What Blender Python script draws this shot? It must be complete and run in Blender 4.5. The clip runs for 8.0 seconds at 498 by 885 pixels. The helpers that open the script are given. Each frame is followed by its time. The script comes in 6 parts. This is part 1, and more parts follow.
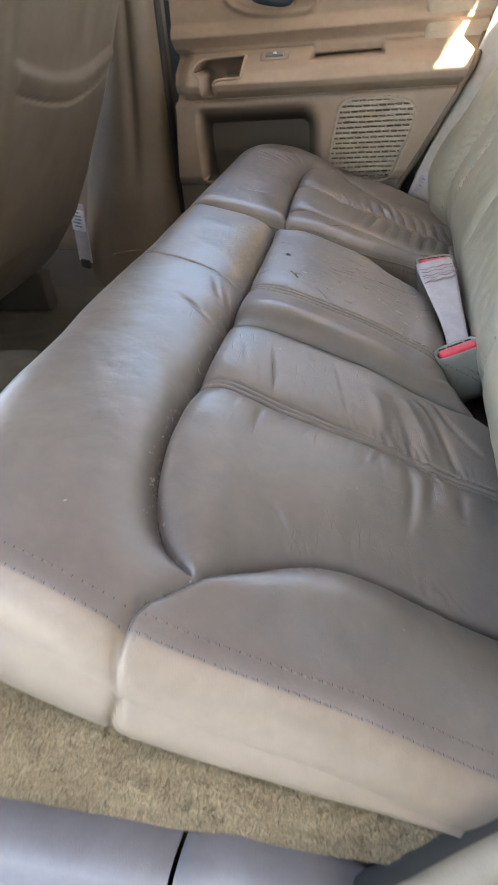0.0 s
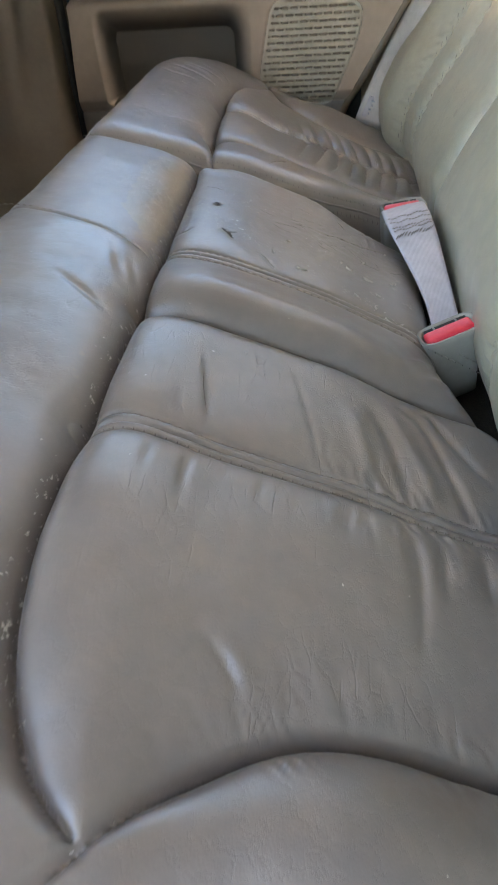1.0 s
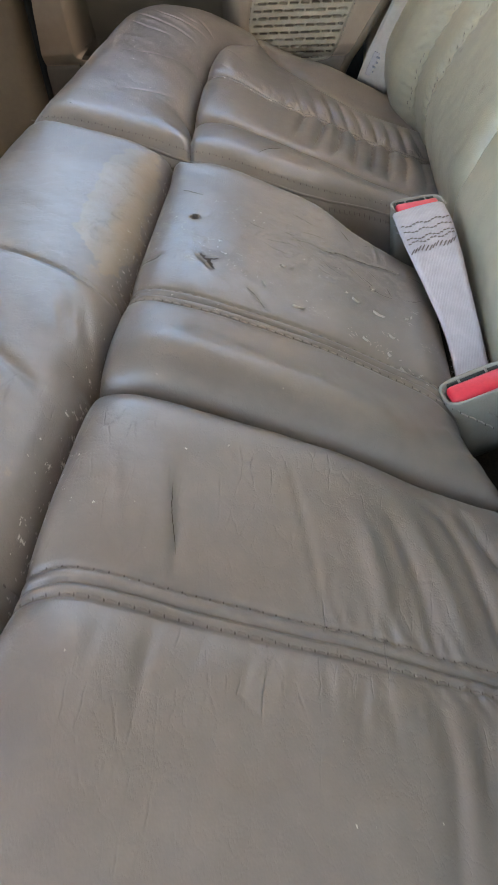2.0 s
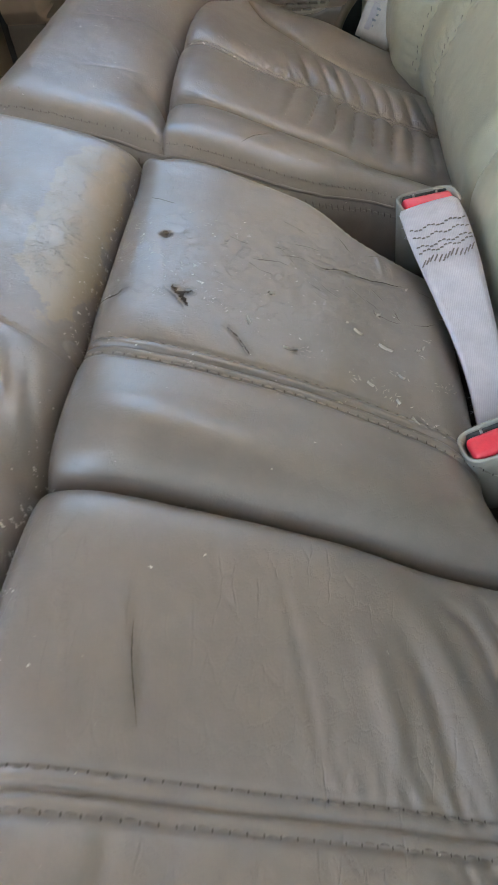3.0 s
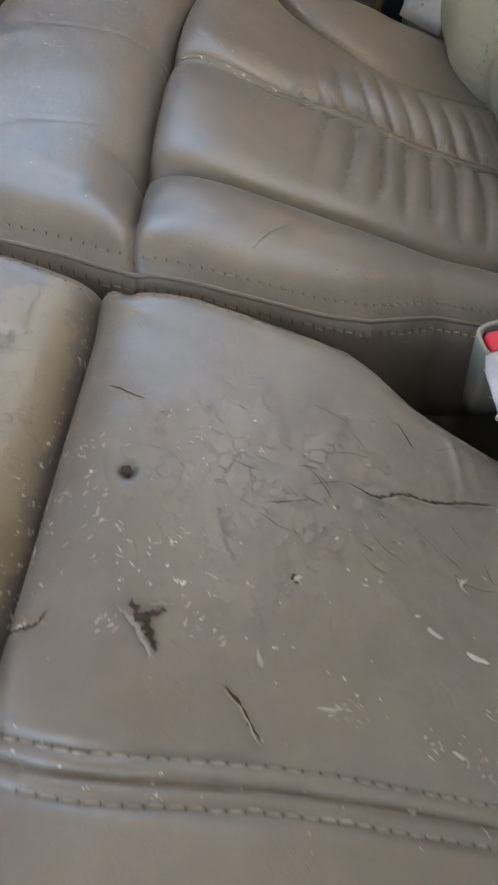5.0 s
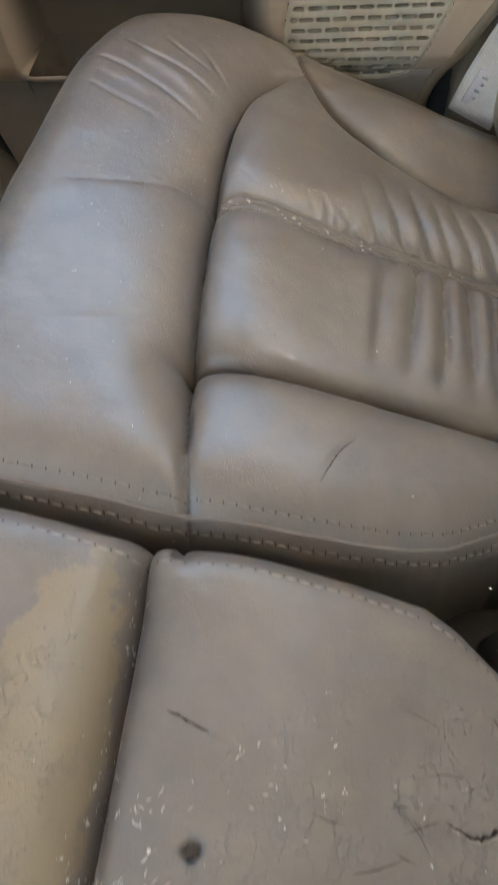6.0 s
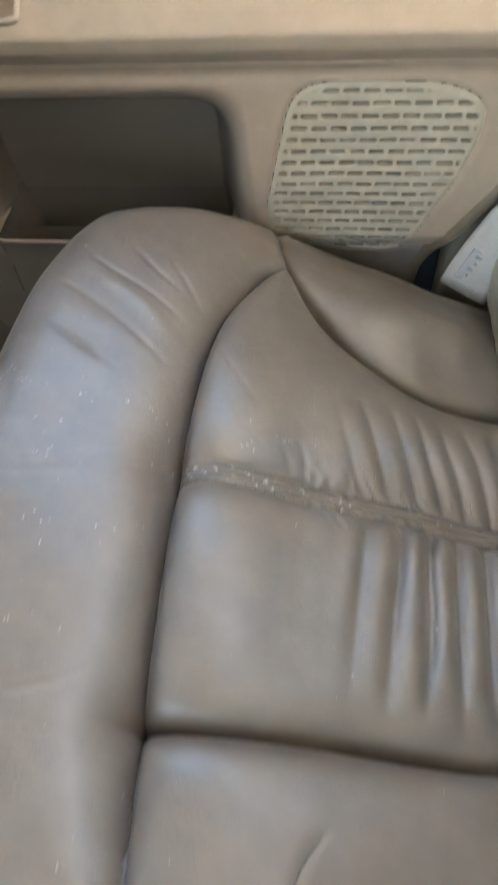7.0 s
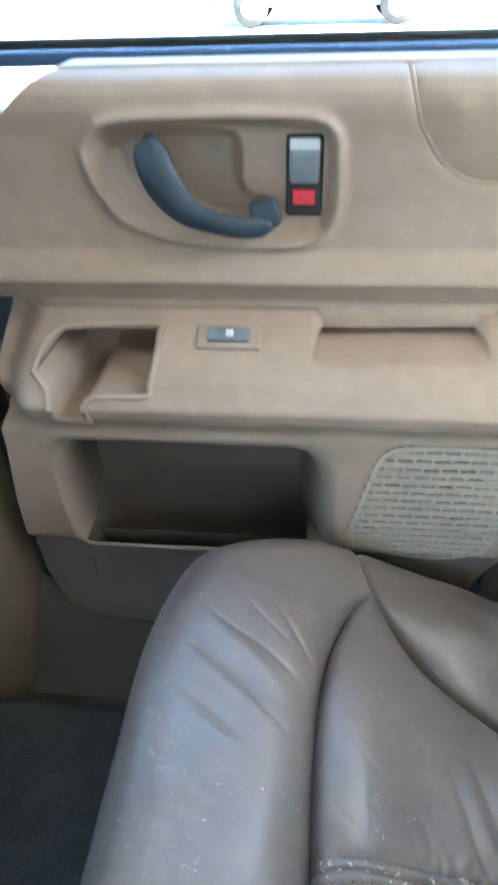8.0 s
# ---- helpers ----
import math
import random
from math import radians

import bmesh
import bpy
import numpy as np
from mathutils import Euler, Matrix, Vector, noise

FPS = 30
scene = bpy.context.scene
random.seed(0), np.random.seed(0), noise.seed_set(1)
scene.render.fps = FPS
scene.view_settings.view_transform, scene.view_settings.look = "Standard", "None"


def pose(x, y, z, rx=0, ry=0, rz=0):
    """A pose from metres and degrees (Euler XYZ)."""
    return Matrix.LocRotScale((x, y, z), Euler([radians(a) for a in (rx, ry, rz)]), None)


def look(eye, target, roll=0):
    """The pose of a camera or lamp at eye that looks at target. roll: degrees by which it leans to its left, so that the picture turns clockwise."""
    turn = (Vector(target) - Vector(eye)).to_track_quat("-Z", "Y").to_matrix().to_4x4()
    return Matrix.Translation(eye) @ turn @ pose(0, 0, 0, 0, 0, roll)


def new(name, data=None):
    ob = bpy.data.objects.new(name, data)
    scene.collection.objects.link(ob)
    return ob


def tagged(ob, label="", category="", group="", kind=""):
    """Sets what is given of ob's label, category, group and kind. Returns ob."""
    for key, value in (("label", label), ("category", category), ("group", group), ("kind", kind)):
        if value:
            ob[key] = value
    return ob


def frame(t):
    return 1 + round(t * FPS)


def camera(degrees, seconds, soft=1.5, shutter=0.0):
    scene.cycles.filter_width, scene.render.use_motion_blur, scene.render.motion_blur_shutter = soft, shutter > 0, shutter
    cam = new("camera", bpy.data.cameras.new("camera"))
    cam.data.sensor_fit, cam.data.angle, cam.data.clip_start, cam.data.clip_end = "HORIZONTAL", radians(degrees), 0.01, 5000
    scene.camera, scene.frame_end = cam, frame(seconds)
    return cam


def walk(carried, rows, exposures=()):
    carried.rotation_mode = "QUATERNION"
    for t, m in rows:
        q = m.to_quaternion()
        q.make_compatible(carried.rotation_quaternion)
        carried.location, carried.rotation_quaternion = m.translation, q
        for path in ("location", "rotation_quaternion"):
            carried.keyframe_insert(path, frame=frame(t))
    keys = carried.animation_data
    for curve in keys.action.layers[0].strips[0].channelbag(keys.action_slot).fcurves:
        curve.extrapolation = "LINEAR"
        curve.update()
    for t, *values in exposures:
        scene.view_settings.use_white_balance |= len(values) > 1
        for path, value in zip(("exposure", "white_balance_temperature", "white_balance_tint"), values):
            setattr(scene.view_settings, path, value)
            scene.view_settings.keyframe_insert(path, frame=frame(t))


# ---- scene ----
cam = camera(42.6, 8.0, soft=1.0, shutter=0.3)
PATH = [
    (0, (0.11, -0.835, 0.66), (-0.288, 0.766, -0.471), -5.2),
    (0.5, (0.079, -0.736, 0.635), (-0.182, 0.875, -0.521), -4.4),
    (1, (0.08, -0.639, 0.608), (-0.128, 0.877, -0.68), -4.5),
    (1.5, (0.088, -0.561, 0.618), (-0.1, 0.854, -0.783), -4.8),
    (1.7, (0.078, -0.536, 0.614), (-0.097, 0.882, -0.786), -3.8),
    (2.8, (0.069, -0.425, 0.616), (-0.107, 0.896, -0.876), -5.6),
    (3, (0.075, -0.405, 0.612), (-0.1, 0.897, -0.896), -5.7),
    (3.5, (0.093, -0.344, 0.6), (-0.081, 0.903, -0.954), -5.8),
    (4, (0.099, -0.275, 0.596), (-0.083, 0.92, -0.997), -6.4),
    (4.5, (0.093, -0.217, 0.599), (-0.083, 0.957, -1.011), -5.8),
    (5, (0.058, -0.173, 0.601), (-0.136, 0.992, -1.014), -6.4),
    (5.2, (0.045, -0.151, 0.6), (-0.159, 1.015, -1.012), -6.6),
    (6.3, (0.021, -0.009, 0.657), (-0.193, 1.153, -0.957), -6.3),
    (6.5, (0.028, 0.019, 0.664), (-0.187, 1.188, -0.945), -6.2),
    (7, (0.03, 0.113, 0.709), (-0.175, 1.318, -0.874), -5.0),
    (7.3, (-0.003, 0.177, 0.719), (-0.196, 1.585, -0.688), -2.7),
    (7.5, (-0.021, 0.18, 0.754), (-0.21, 1.658, -0.58), -2.4),
    (7.6, (-0.029, 0.191, 0.774), (-0.218, 1.678, -0.55), -2.2),
    (7.8, (-0.049, 0.183, 0.788), (-0.225, 1.751, -0.442), -1.8),
    (8, (-0.066, 0.178, 0.833), (-0.247, 1.759, -0.379), -2.0),
]
walk(cam, [(t, look(eye, target, roll)) for t, eye, target, roll in PATH], [(0.0, 3.93, 7850, 13), (0.5, 3.75, 7300, 6), (1.0, 3.95, 7500, 8), (1.5, 4.05, 7900, 10), (3.0, 4.2, 7800, 7), (3.5, 4.2, 8300, 6), (4.5, 4.12, 8000, 6), (5.0, 4.18, 7950, 7), (6.5, 4.5, 8000, 6), (7.5, 4.65, 6500, 1), (8.0, 4.6, 6000, 0)])

# ---------------------------------------------------------------- light
world = bpy.data.worlds.new("sky")
scene.world = world
world.use_nodes = True
wn = world.node_tree.nodes
sky = wn.new("ShaderNodeTexSky")
sky.sky_type = "NISHITA"
sky.sun_disc = False
sky.sun_elevation = radians(44.5)
sky.sun_rotation = radians(129)
wn["Background"].inputs["Strength"].default_value = 0.15
world.node_tree.links.new(sky.outputs["Color"], wn["Background"].inputs["Color"])
SUN_FROM = Vector((0.55, -0.45, 0.70))
sun_data = bpy.data.lights.new("sun", "SUN")
sun_data.energy, sun_data.angle, sun_data.color = 5.0, radians(0.6), (1.0, 0.93, 0.82)
sun = new("sun", sun_data)
sun.matrix_world = look(SUN_FROM * 10, (0, 0, 0))


# ---------------------------------------------------------------- materials
def node_material(name):
    m = bpy.data.materials.new(name)
    m.use_nodes = True
    return m, m.node_tree.nodes, m.node_tree.links, m.node_tree.nodes["Principled BSDF"]


def add(nodes, kind, **values):
    n = nodes.new(kind)
    for key, v in values.items():
        n.inputs[key.replace("_", " ")].default_value = v
    return n


def ramp(nodes, links, source, lo, hi, a=(0, 0, 0, 1), b=(1, 1, 1, 1)):
    r = nodes.new("ShaderNodeValToRGB")
    r.color_ramp.elements[0].position, r.color_ramp.elements[1].position = lo, hi
    r.color_ramp.elements[0].color, r.color_ramp.elements[1].color = a, b
    links.new(source, r.inputs["Fac"])
    return r.outputs["Color"]


def mix(nodes, links, fac, a, b, blend="MIX"):
    m = nodes.new("ShaderNodeMixRGB")
    m.blend_type = blend
    for socket, v in ((m.inputs[0], fac), (m.inputs[1], a), (m.inputs[2], b)):
        if hasattr(v, "links"):
            links.new(v, socket)
        else:
            socket.default_value = v
    return m.outputs[0]


def rgb(r, g, b):
    return (r, g, b, 1.0)


def leather(name, dark, light, worn=(0.245, 0.188, 0.125), rough=0.39, creases=1.0):
    """Aged upholstery leather: two-scale tone, pebbled grain, fine creases, and abrasion where the surface is marked worn."""
    m, n, l, p = node_material(name)
    co = n.new("ShaderNodeTexCoord").outputs["Object"]
    big = add(n, "ShaderNodeTexNoise", Scale=7.0, Detail=5.0, Roughness=0.6)
    mid = add(n, "ShaderNodeTexNoise", Scale=55.0, Detail=6.0, Roughness=0.65)
    fine = add(n, "ShaderNodeTexNoise", Scale=420.0, Detail=3.0, Roughness=0.6)
    cell = n.new("ShaderNodeTexVoronoi")
    cell.inputs["Scale"].default_value = 900.0
    crease = n.new("ShaderNodeTexVoronoi")
    crease.feature = "DISTANCE_TO_EDGE"
    crease.inputs["Scale"].default_value = 62.0
    warp = n.new("ShaderNodeMixRGB")
    warp.blend_type = "ADD"
    warp.inputs[0].default_value = 0.035
    l.new(co, warp.inputs[1])
    l.new(mid.outputs["Color"], warp.inputs[2])
    for tex in (big, mid, fine, cell):
        l.new(co, tex.inputs["Vector"])
    l.new(warp.outputs[0], crease.inputs["Vector"])
    tone = mix(n, l, ramp(n, l, big.outputs["Fac"], 0.32, 0.7), rgb(*dark), rgb(*light))
    speck = ramp(n, l, mid.outputs["Fac"], 0.35, 0.75, rgb(0.80, 0.80, 0.80), rgb(1.14, 1.12, 1.08))
    tone = mix(n, l, 0.55, tone, mix(n, l, 1.0, tone, speck, "MULTIPLY"))
    wear = n.new("ShaderNodeAttribute")
    wear.attribute_name = "wear"
    flake = n.new("ShaderNodeAttribute")
    flake.attribute_name = "flake"
    # abrasion shows the tan underlayer in a blotchy pattern
    k = n.new("ShaderNodeMath")
    k.operation = "MULTIPLY_ADD"
    l.new(wear.outputs["Fac"], k.inputs[0])
    k.inputs[1].default_value = 1.6
    l.new(mid.outputs["Fac"], k.inputs[2])
    worn_mask = ramp(n, l, k.outputs[0], 0.92, 1.35)
    held = n.new("ShaderNodeMath")
    held.operation = "MULTIPLY"
    l.new(worn_mask, held.inputs[0])
    l.new(ramp(n, l, wear.outputs["Fac"], 0.05, 0.25), held.inputs[1])
    tone = mix(n, l, held.outputs[0], tone, rgb(*worn))
    # crackled finish: a net of fine open lines
    crackle = n.new("ShaderNodeAttribute")
    crackle.attribute_name = "crackle"
    net = n.new("ShaderNodeTexVoronoi")
    net.feature = "DISTANCE_TO_EDGE"
    net.inputs["Scale"].default_value = 75.0
    warp2 = n.new("ShaderNodeMixRGB")
    warp2.blend_type = "ADD"
    warp2.inputs[0].default_value = 0.05
    l.new(co, warp2.inputs[1])
    l.new(mid.outputs["Color"], warp2.inputs[2])
    l.new(warp2.outputs[0], net.inputs["Vector"])
    lines = ramp(n, l, net.outputs["Distance"], 0.0, 0.024, rgb(1, 1, 1), rgb(0, 0, 0))
    gate = n.new("ShaderNodeMath")
    gate.operation = "MULTIPLY"
    gap = n.new("ShaderNodeMath")
    gap.operation = "MULTIPLY"
    l.new(ramp(n, l, mid.outputs["Fac"], 0.42, 0.58), gap.inputs[0])
    l.new(crackle.outputs["Fac"], gap.inputs[1])
    l.new(lines, gate.inputs[0])
    l.new(gap.outputs[0], gate.inputs[1])
    tone = mix(n, l, gate.outputs[0], tone, rgb(0.075, 0.060, 0.048))
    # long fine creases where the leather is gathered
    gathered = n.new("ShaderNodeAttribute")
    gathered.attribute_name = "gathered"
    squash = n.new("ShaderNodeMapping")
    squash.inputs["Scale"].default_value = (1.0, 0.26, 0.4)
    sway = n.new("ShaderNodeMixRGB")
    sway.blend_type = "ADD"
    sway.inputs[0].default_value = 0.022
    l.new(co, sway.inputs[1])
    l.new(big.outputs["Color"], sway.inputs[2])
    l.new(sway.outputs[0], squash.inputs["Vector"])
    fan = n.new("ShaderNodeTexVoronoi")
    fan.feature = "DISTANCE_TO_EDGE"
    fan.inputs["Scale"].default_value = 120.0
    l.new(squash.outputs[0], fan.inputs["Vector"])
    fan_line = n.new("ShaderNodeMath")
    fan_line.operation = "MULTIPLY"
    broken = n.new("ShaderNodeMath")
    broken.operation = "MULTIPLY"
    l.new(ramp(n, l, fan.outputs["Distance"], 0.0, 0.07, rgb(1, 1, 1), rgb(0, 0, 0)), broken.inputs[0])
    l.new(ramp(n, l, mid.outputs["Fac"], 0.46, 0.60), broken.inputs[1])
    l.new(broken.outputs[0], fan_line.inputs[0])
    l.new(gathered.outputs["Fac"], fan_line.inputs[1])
    # the creases' beds are a little darker: their fine shading is painted in
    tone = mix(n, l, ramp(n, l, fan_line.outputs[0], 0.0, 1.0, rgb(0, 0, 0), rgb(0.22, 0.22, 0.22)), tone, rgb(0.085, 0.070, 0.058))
    # flaked finish: small pale chips
    chips = add(n, "ShaderNodeTexNoise", Scale=190.0, Detail=4.0, Roughness=0.7)
    l.new(co, chips.inputs["Vector"])
    k2 = n.new("ShaderNodeMath")
    k2.operation = "MULTIPLY_ADD"
    l.new(flake.outputs["Fac"], k2.inputs[0])
    k2.inputs[1].default_value = 0.17
    l.new(chips.outputs["Fac"], k2.inputs[2])
    chip_mask = ramp(n, l, k2.outputs[0], 0.765, 0.80)
    tone = mix(n, l, chip_mask, tone, rgb(0.60, 0.56, 0.50))
    l.new(tone, p.inputs["Base Color"])
    p.inputs["Specular IOR Level"].default_value = 0.7
    p.inputs["Coat Weight"].default_value = 0.55
    p.inputs["Coat Roughness"].default_value = 0.36
    rg = ramp(n, l, big.outputs["Fac"], 0.3, 0.75, rgb(rough - 0.07, 0, 0), rgb(rough + 0.10, 0, 0))
    sep = n.new("ShaderNodeSeparateColor")
    l.new(rg, sep.inputs[0])
    l.new(sep.outputs[0], p.inputs["Roughness"])
    b1 = add(n, "ShaderNodeBump", Strength=0.10, Distance=0.0006)
    l.new(cell.outputs["Distance"], b1.inputs["Height"])
    b2 = add(n, "ShaderNodeBump", Strength=0.16 * creases, Distance=0.0010)
    l.new(ramp(n, l, crease.outputs["Distance"], 0.0, 0.07), b2.inputs["Height"])
    l.new(b1.outputs[0], b2.inputs["Normal"])
    b3 = add(n, "ShaderNodeBump", Strength=0.12, Distance=0.0015)
    l.new(mid.outputs["Fac"], b3.inputs["Height"])
    l.new(b2.outputs[0], b3.inputs["Normal"])
    b4 = add(n, "ShaderNodeBump", Strength=0.5, Distance=0.0007)
    l.new(chip_mask, b4.inputs["Height"])
    l.new(b3.outputs[0], b4.inputs["Normal"])
    b5 = add(n, "ShaderNodeBump", Strength=0.9, Distance=0.0012)
    b5.invert = True
    l.new(gate.outputs[0], b5.inputs["Height"])
    l.new(b4.outputs[0], b5.inputs["Normal"])
    b6 = add(n, "ShaderNodeBump", Strength=0.5, Distance=0.0012)
    b6.invert = True
    l.new(fan_line.outputs[0], b6.inputs["Height"])
    l.new(b5.outputs[0], b6.inputs["Normal"])
    l.new(b6.outputs[0], p.inputs["Normal"])
    return m


def moulded(name, a, b, rough=0.5, grain=700.0, bump=0.15, scale=9.0, pocket_shade=None):
    """Moulded plastic or vinyl trim with a faint pebble grain and uneven dirt."""
    m, n, l, p = node_material(name)
    co = n.new("ShaderNodeTexCoord").outputs["Object"]
    big = add(n, "ShaderNodeTexNoise", Scale=scale, Detail=6.0, Roughness=0.65)
    small = add(n, "ShaderNodeTexNoise", Scale=scale * 12, Detail=4.0, Roughness=0.6)
    cell = n.new("ShaderNodeTexVoronoi")
    cell.inputs["Scale"].default_value = grain
    for tex in (big, small, cell):
        l.new(co, tex.inputs["Vector"])
    tone = mix(n, l, ramp(n, l, big.outputs["Fac"], 0.3, 0.72), rgb(*a), rgb(*b))
    tone = mix(n, l, 0.35, tone, mix(n, l, 1.0, tone, ramp(n, l, small.outputs["Fac"], 0.35, 0.7, rgb(0.82, 0.82, 0.82), rgb(1.1, 1.1, 1.1)), "MULTIPLY"))
    # optional darker tone that paints shade where the mesh is marked
    if pocket_shade:
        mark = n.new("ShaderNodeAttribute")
        mark.attribute_name = "pocket_shade"
        tone = mix(n, l, mark.outputs["Fac"], tone, rgb(*pocket_shade))
    l.new(tone, p.inputs["Base Color"])
    r = n.new("ShaderNodeMapRange")
    l.new(small.outputs["Fac"], r.inputs[0])
    r.inputs[3].default_value, r.inputs[4].default_value = rough - 0.08, rough + 0.08
    l.new(r.outputs[0], p.inputs["Roughness"])
    bp = add(n, "ShaderNodeBump", Strength=bump, Distance=0.0006)
    l.new(cell.outputs["Distance"], bp.inputs["Height"])
    l.new(bp.outputs[0], p.inputs["Normal"])
    return m


def carpet_material(name, a, b):
    m, n, l, p = node_material(name)
    co = n.new("ShaderNodeTexCoord").outputs["Object"]
    big = add(n, "ShaderNodeTexNoise", Scale=14.0, Detail=4.0, Roughness=0.6)
    fib = add(n, "ShaderNodeTexNoise", Scale=480.0, Detail=3.0, Roughness=0.7)
    for tex in (big, fib):
        l.new(co, tex.inputs["Vector"])
    tone = mix(n, l, ramp(n, l, big.outputs["Fac"], 0.3, 0.7), rgb(*a), rgb(*b))
    tone = mix(n, l, 1.0, tone, ramp(n, l, fib.outputs["Fac"], 0.3, 0.75, rgb(0.5, 0.5, 0.5), rgb(1.3, 1.3, 1.3)), "MULTIPLY")
    l.new(tone, p.inputs["Base Color"])
    p.inputs["Roughness"].default_value = 0.95
    bp = add(n, "ShaderNodeBump", Strength=0.9, Distance=0.003)
    l.new(fib.outputs["Fac"], bp.inputs["Height"])
    l.new(bp.outputs[0], p.inputs["Normal"])
    return m


def webbing_material(name, a, b):
    """Woven belt: a fine twill relief."""
    m, n, l, p = node_material(name)
    co = n.new("ShaderNodeTexCoord").outputs["Object"]
    wave = n.new("ShaderNodeTexWave")
    wave.inputs["Scale"].default_value = 260.0
    wave.inputs["Distortion"].default_value = 1.5
    noi = add(n, "ShaderNodeTexNoise", Scale=60.0, Detail=5.0, Roughness=0.7)
    l.new(co, wave.inputs["Vector"])
    l.new(co, noi.inputs["Vector"])
    tone = mix(n, l, ramp(n, l, noi.outputs["Fac"], 0.3, 0.7), rgb(*a), rgb(*b))
    tone = mix(n, l, 0.22, tone, mix(n, l, 1.0, tone, ramp(n, l, wave.outputs["Fac"], 0.1, 0.9, rgb(0.7, 0.7, 0.7), rgb(1.15, 1.15, 1.15)), "MULTIPLY"))
    l.new(tone, p.inputs["Base Color"])
    p.inputs["Roughness"].default_value = 0.72
    bp = add(n, "ShaderNodeBump", Strength=0.18, Distance=0.0005)
    l.new(wave.outputs["Fac"], bp.inputs["Height"])
    l.new(bp.outputs[0], p.inputs["Normal"])
    return m


def glass_material():
    m, n, l, p = node_material("window_glass")
    p.inputs["Base Color"].default_value = rgb(0.96, 0.98, 0.97)
    p.inputs["Roughness"].default_value = 0.02
    p.inputs["IOR"].default_value = 1.02
    p.inputs["Transmission Weight"].default_value = 1.0
    return m


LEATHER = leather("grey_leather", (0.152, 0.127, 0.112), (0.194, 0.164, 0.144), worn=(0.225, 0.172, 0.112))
# the olive warmth of sun bounce is put into the backrest's colour
LEATHER_BACK = leather("bounce_lit_backrest_leather", (0.32, 0.282, 0.198), (0.385, 0.342, 0.245), rough=0.40, creases=0.6)
VINYL = moulded("seat_side_vinyl", (0.215, 0.170, 0.126), (0.262, 0.212, 0.160), rough=0.42, grain=900.0)
FRONT_SEAT = moulded("front_seat_vinyl", (0.150, 0.112, 0.076), (0.188, 0.143, 0.098), rough=0.42)
THREAD = moulded("pale_thread", (0.25, 0.218, 0.188), (0.36, 0.325, 0.285), rough=0.7, scale=60)
THREAD_DARK = moulded("grey_thread", (0.175, 0.150, 0.132), (0.225, 0.196, 0.172), rough=0.7, scale=60)
TAN = moulded("tan_door_trim", (0.365, 0.275, 0.207), (0.42, 0.325, 0.247), rough=0.48, scale=5)
TAN_LOW = moulded("lower_door_trim", (0.165, 0.138, 0.116), (0.21, 0.176, 0.147), rough=0.55)
# tan pocket trim and its well, with the hollow's shade painted as darker brown
POCKET_TRIM = moulded("shaded_pocket_trim", (0.365, 0.275, 0.207), (0.42, 0.325, 0.247), rough=0.5, scale=5, pocket_shade=(0.150, 0.122, 0.095))
WELL_SHADE = moulded("pocket_well_shade", (0.125, 0.102, 0.08), (0.160, 0.131, 0.102), rough=0.7)
GRILLE = moulded("speaker_grille_trim", (0.40, 0.342, 0.265), (0.47, 0.405, 0.32), rough=0.55)
PILLAR = moulded("pillar_trim", (0.150, 0.113, 0.077), (0.188, 0.143, 0.098), rough=0.42)
DARK_TRIM = moulded("dark_trim", (0.030, 0.030, 0.028), (0.050, 0.049, 0.046), rough=0.8)
SLATE = moulded("slate_handle_plastic", (0.024, 0.040, 0.056), (0.042, 0.062, 0.082), rough=0.38)
SWITCH_GREY = moulded("switch_plastic", (0.16, 0.19, 0.21), (0.24, 0.27, 0.30), rough=0.4)
ICON = moulded("icon_print", (0.72, 0.76, 0.78), (0.82, 0.85, 0.86), rough=0.5)
RED = moulded("red_plastic", (0.62, 0.025, 0.045), (0.74, 0.045, 0.07), rough=0.35, scale=30)
BUCKLE = moulded("grey_buckle_plastic", (0.25, 0.235, 0.20), (0.31, 0.295, 0.25), rough=0.45)
METAL = moulded("bright_metal", (0.55, 0.55, 0.56), (0.65, 0.65, 0.66), rough=0.3)
METAL.node_tree.nodes["Principled BSDF"].inputs["Metallic"].default_value = 1.0
CARPET = carpet_material("beige_carpet", (0.19, 0.142, 0.080), (0.31, 0.238, 0.140))
MAT = carpet_material("dark_floor_mat", (0.035, 0.034, 0.030), (0.060, 0.058, 0.050))
FOOTWELL = carpet_material("brown_footwell_carpet", (0.075, 0.058, 0.036), (0.12, 0.095, 0.06))
WEBBING = webbing_material("lilac_grey_webbing", (0.40, 0.37, 0.39), (0.50, 0.47, 0.49))
WEBBING_PALE = webbing_material("pale_webbing", (0.46, 0.42, 0.38), (0.56, 0.52, 0.48))
SILL = moulded("sill_plastic", (0.115, 0.113, 0.117), (0.155, 0.152, 0.155), rough=0.42)
PAINT = moulded("door_frame_paint", (0.030, 0.045, 0.055), (0.045, 0.065, 0.075), rough=0.42, bump=0.02)
RUBBER = moulded("weatherstrip_rubber", (0.13, 0.115, 0.085), (0.19, 0.165, 0.125), rough=0.6)
HEADLINER = moulded("headliner_cloth", (0.40, 0.355, 0.295), (0.46, 0.41, 0.34), rough=0.9)
NEEDLE = moulded("needle_hole_leather", (0.075, 0.062, 0.052), (0.105, 0.088, 0.075), rough=0.8)
KICK = moulded("brown_kick_trim", (0.062, 0.050, 0.037), (0.085, 0.069, 0.051), rough=0.7)
GLASS = glass_material()
LABEL = moulded("white_label", (0.75, 0.77, 0.78), (0.85, 0.86, 0.86), rough=0.5)
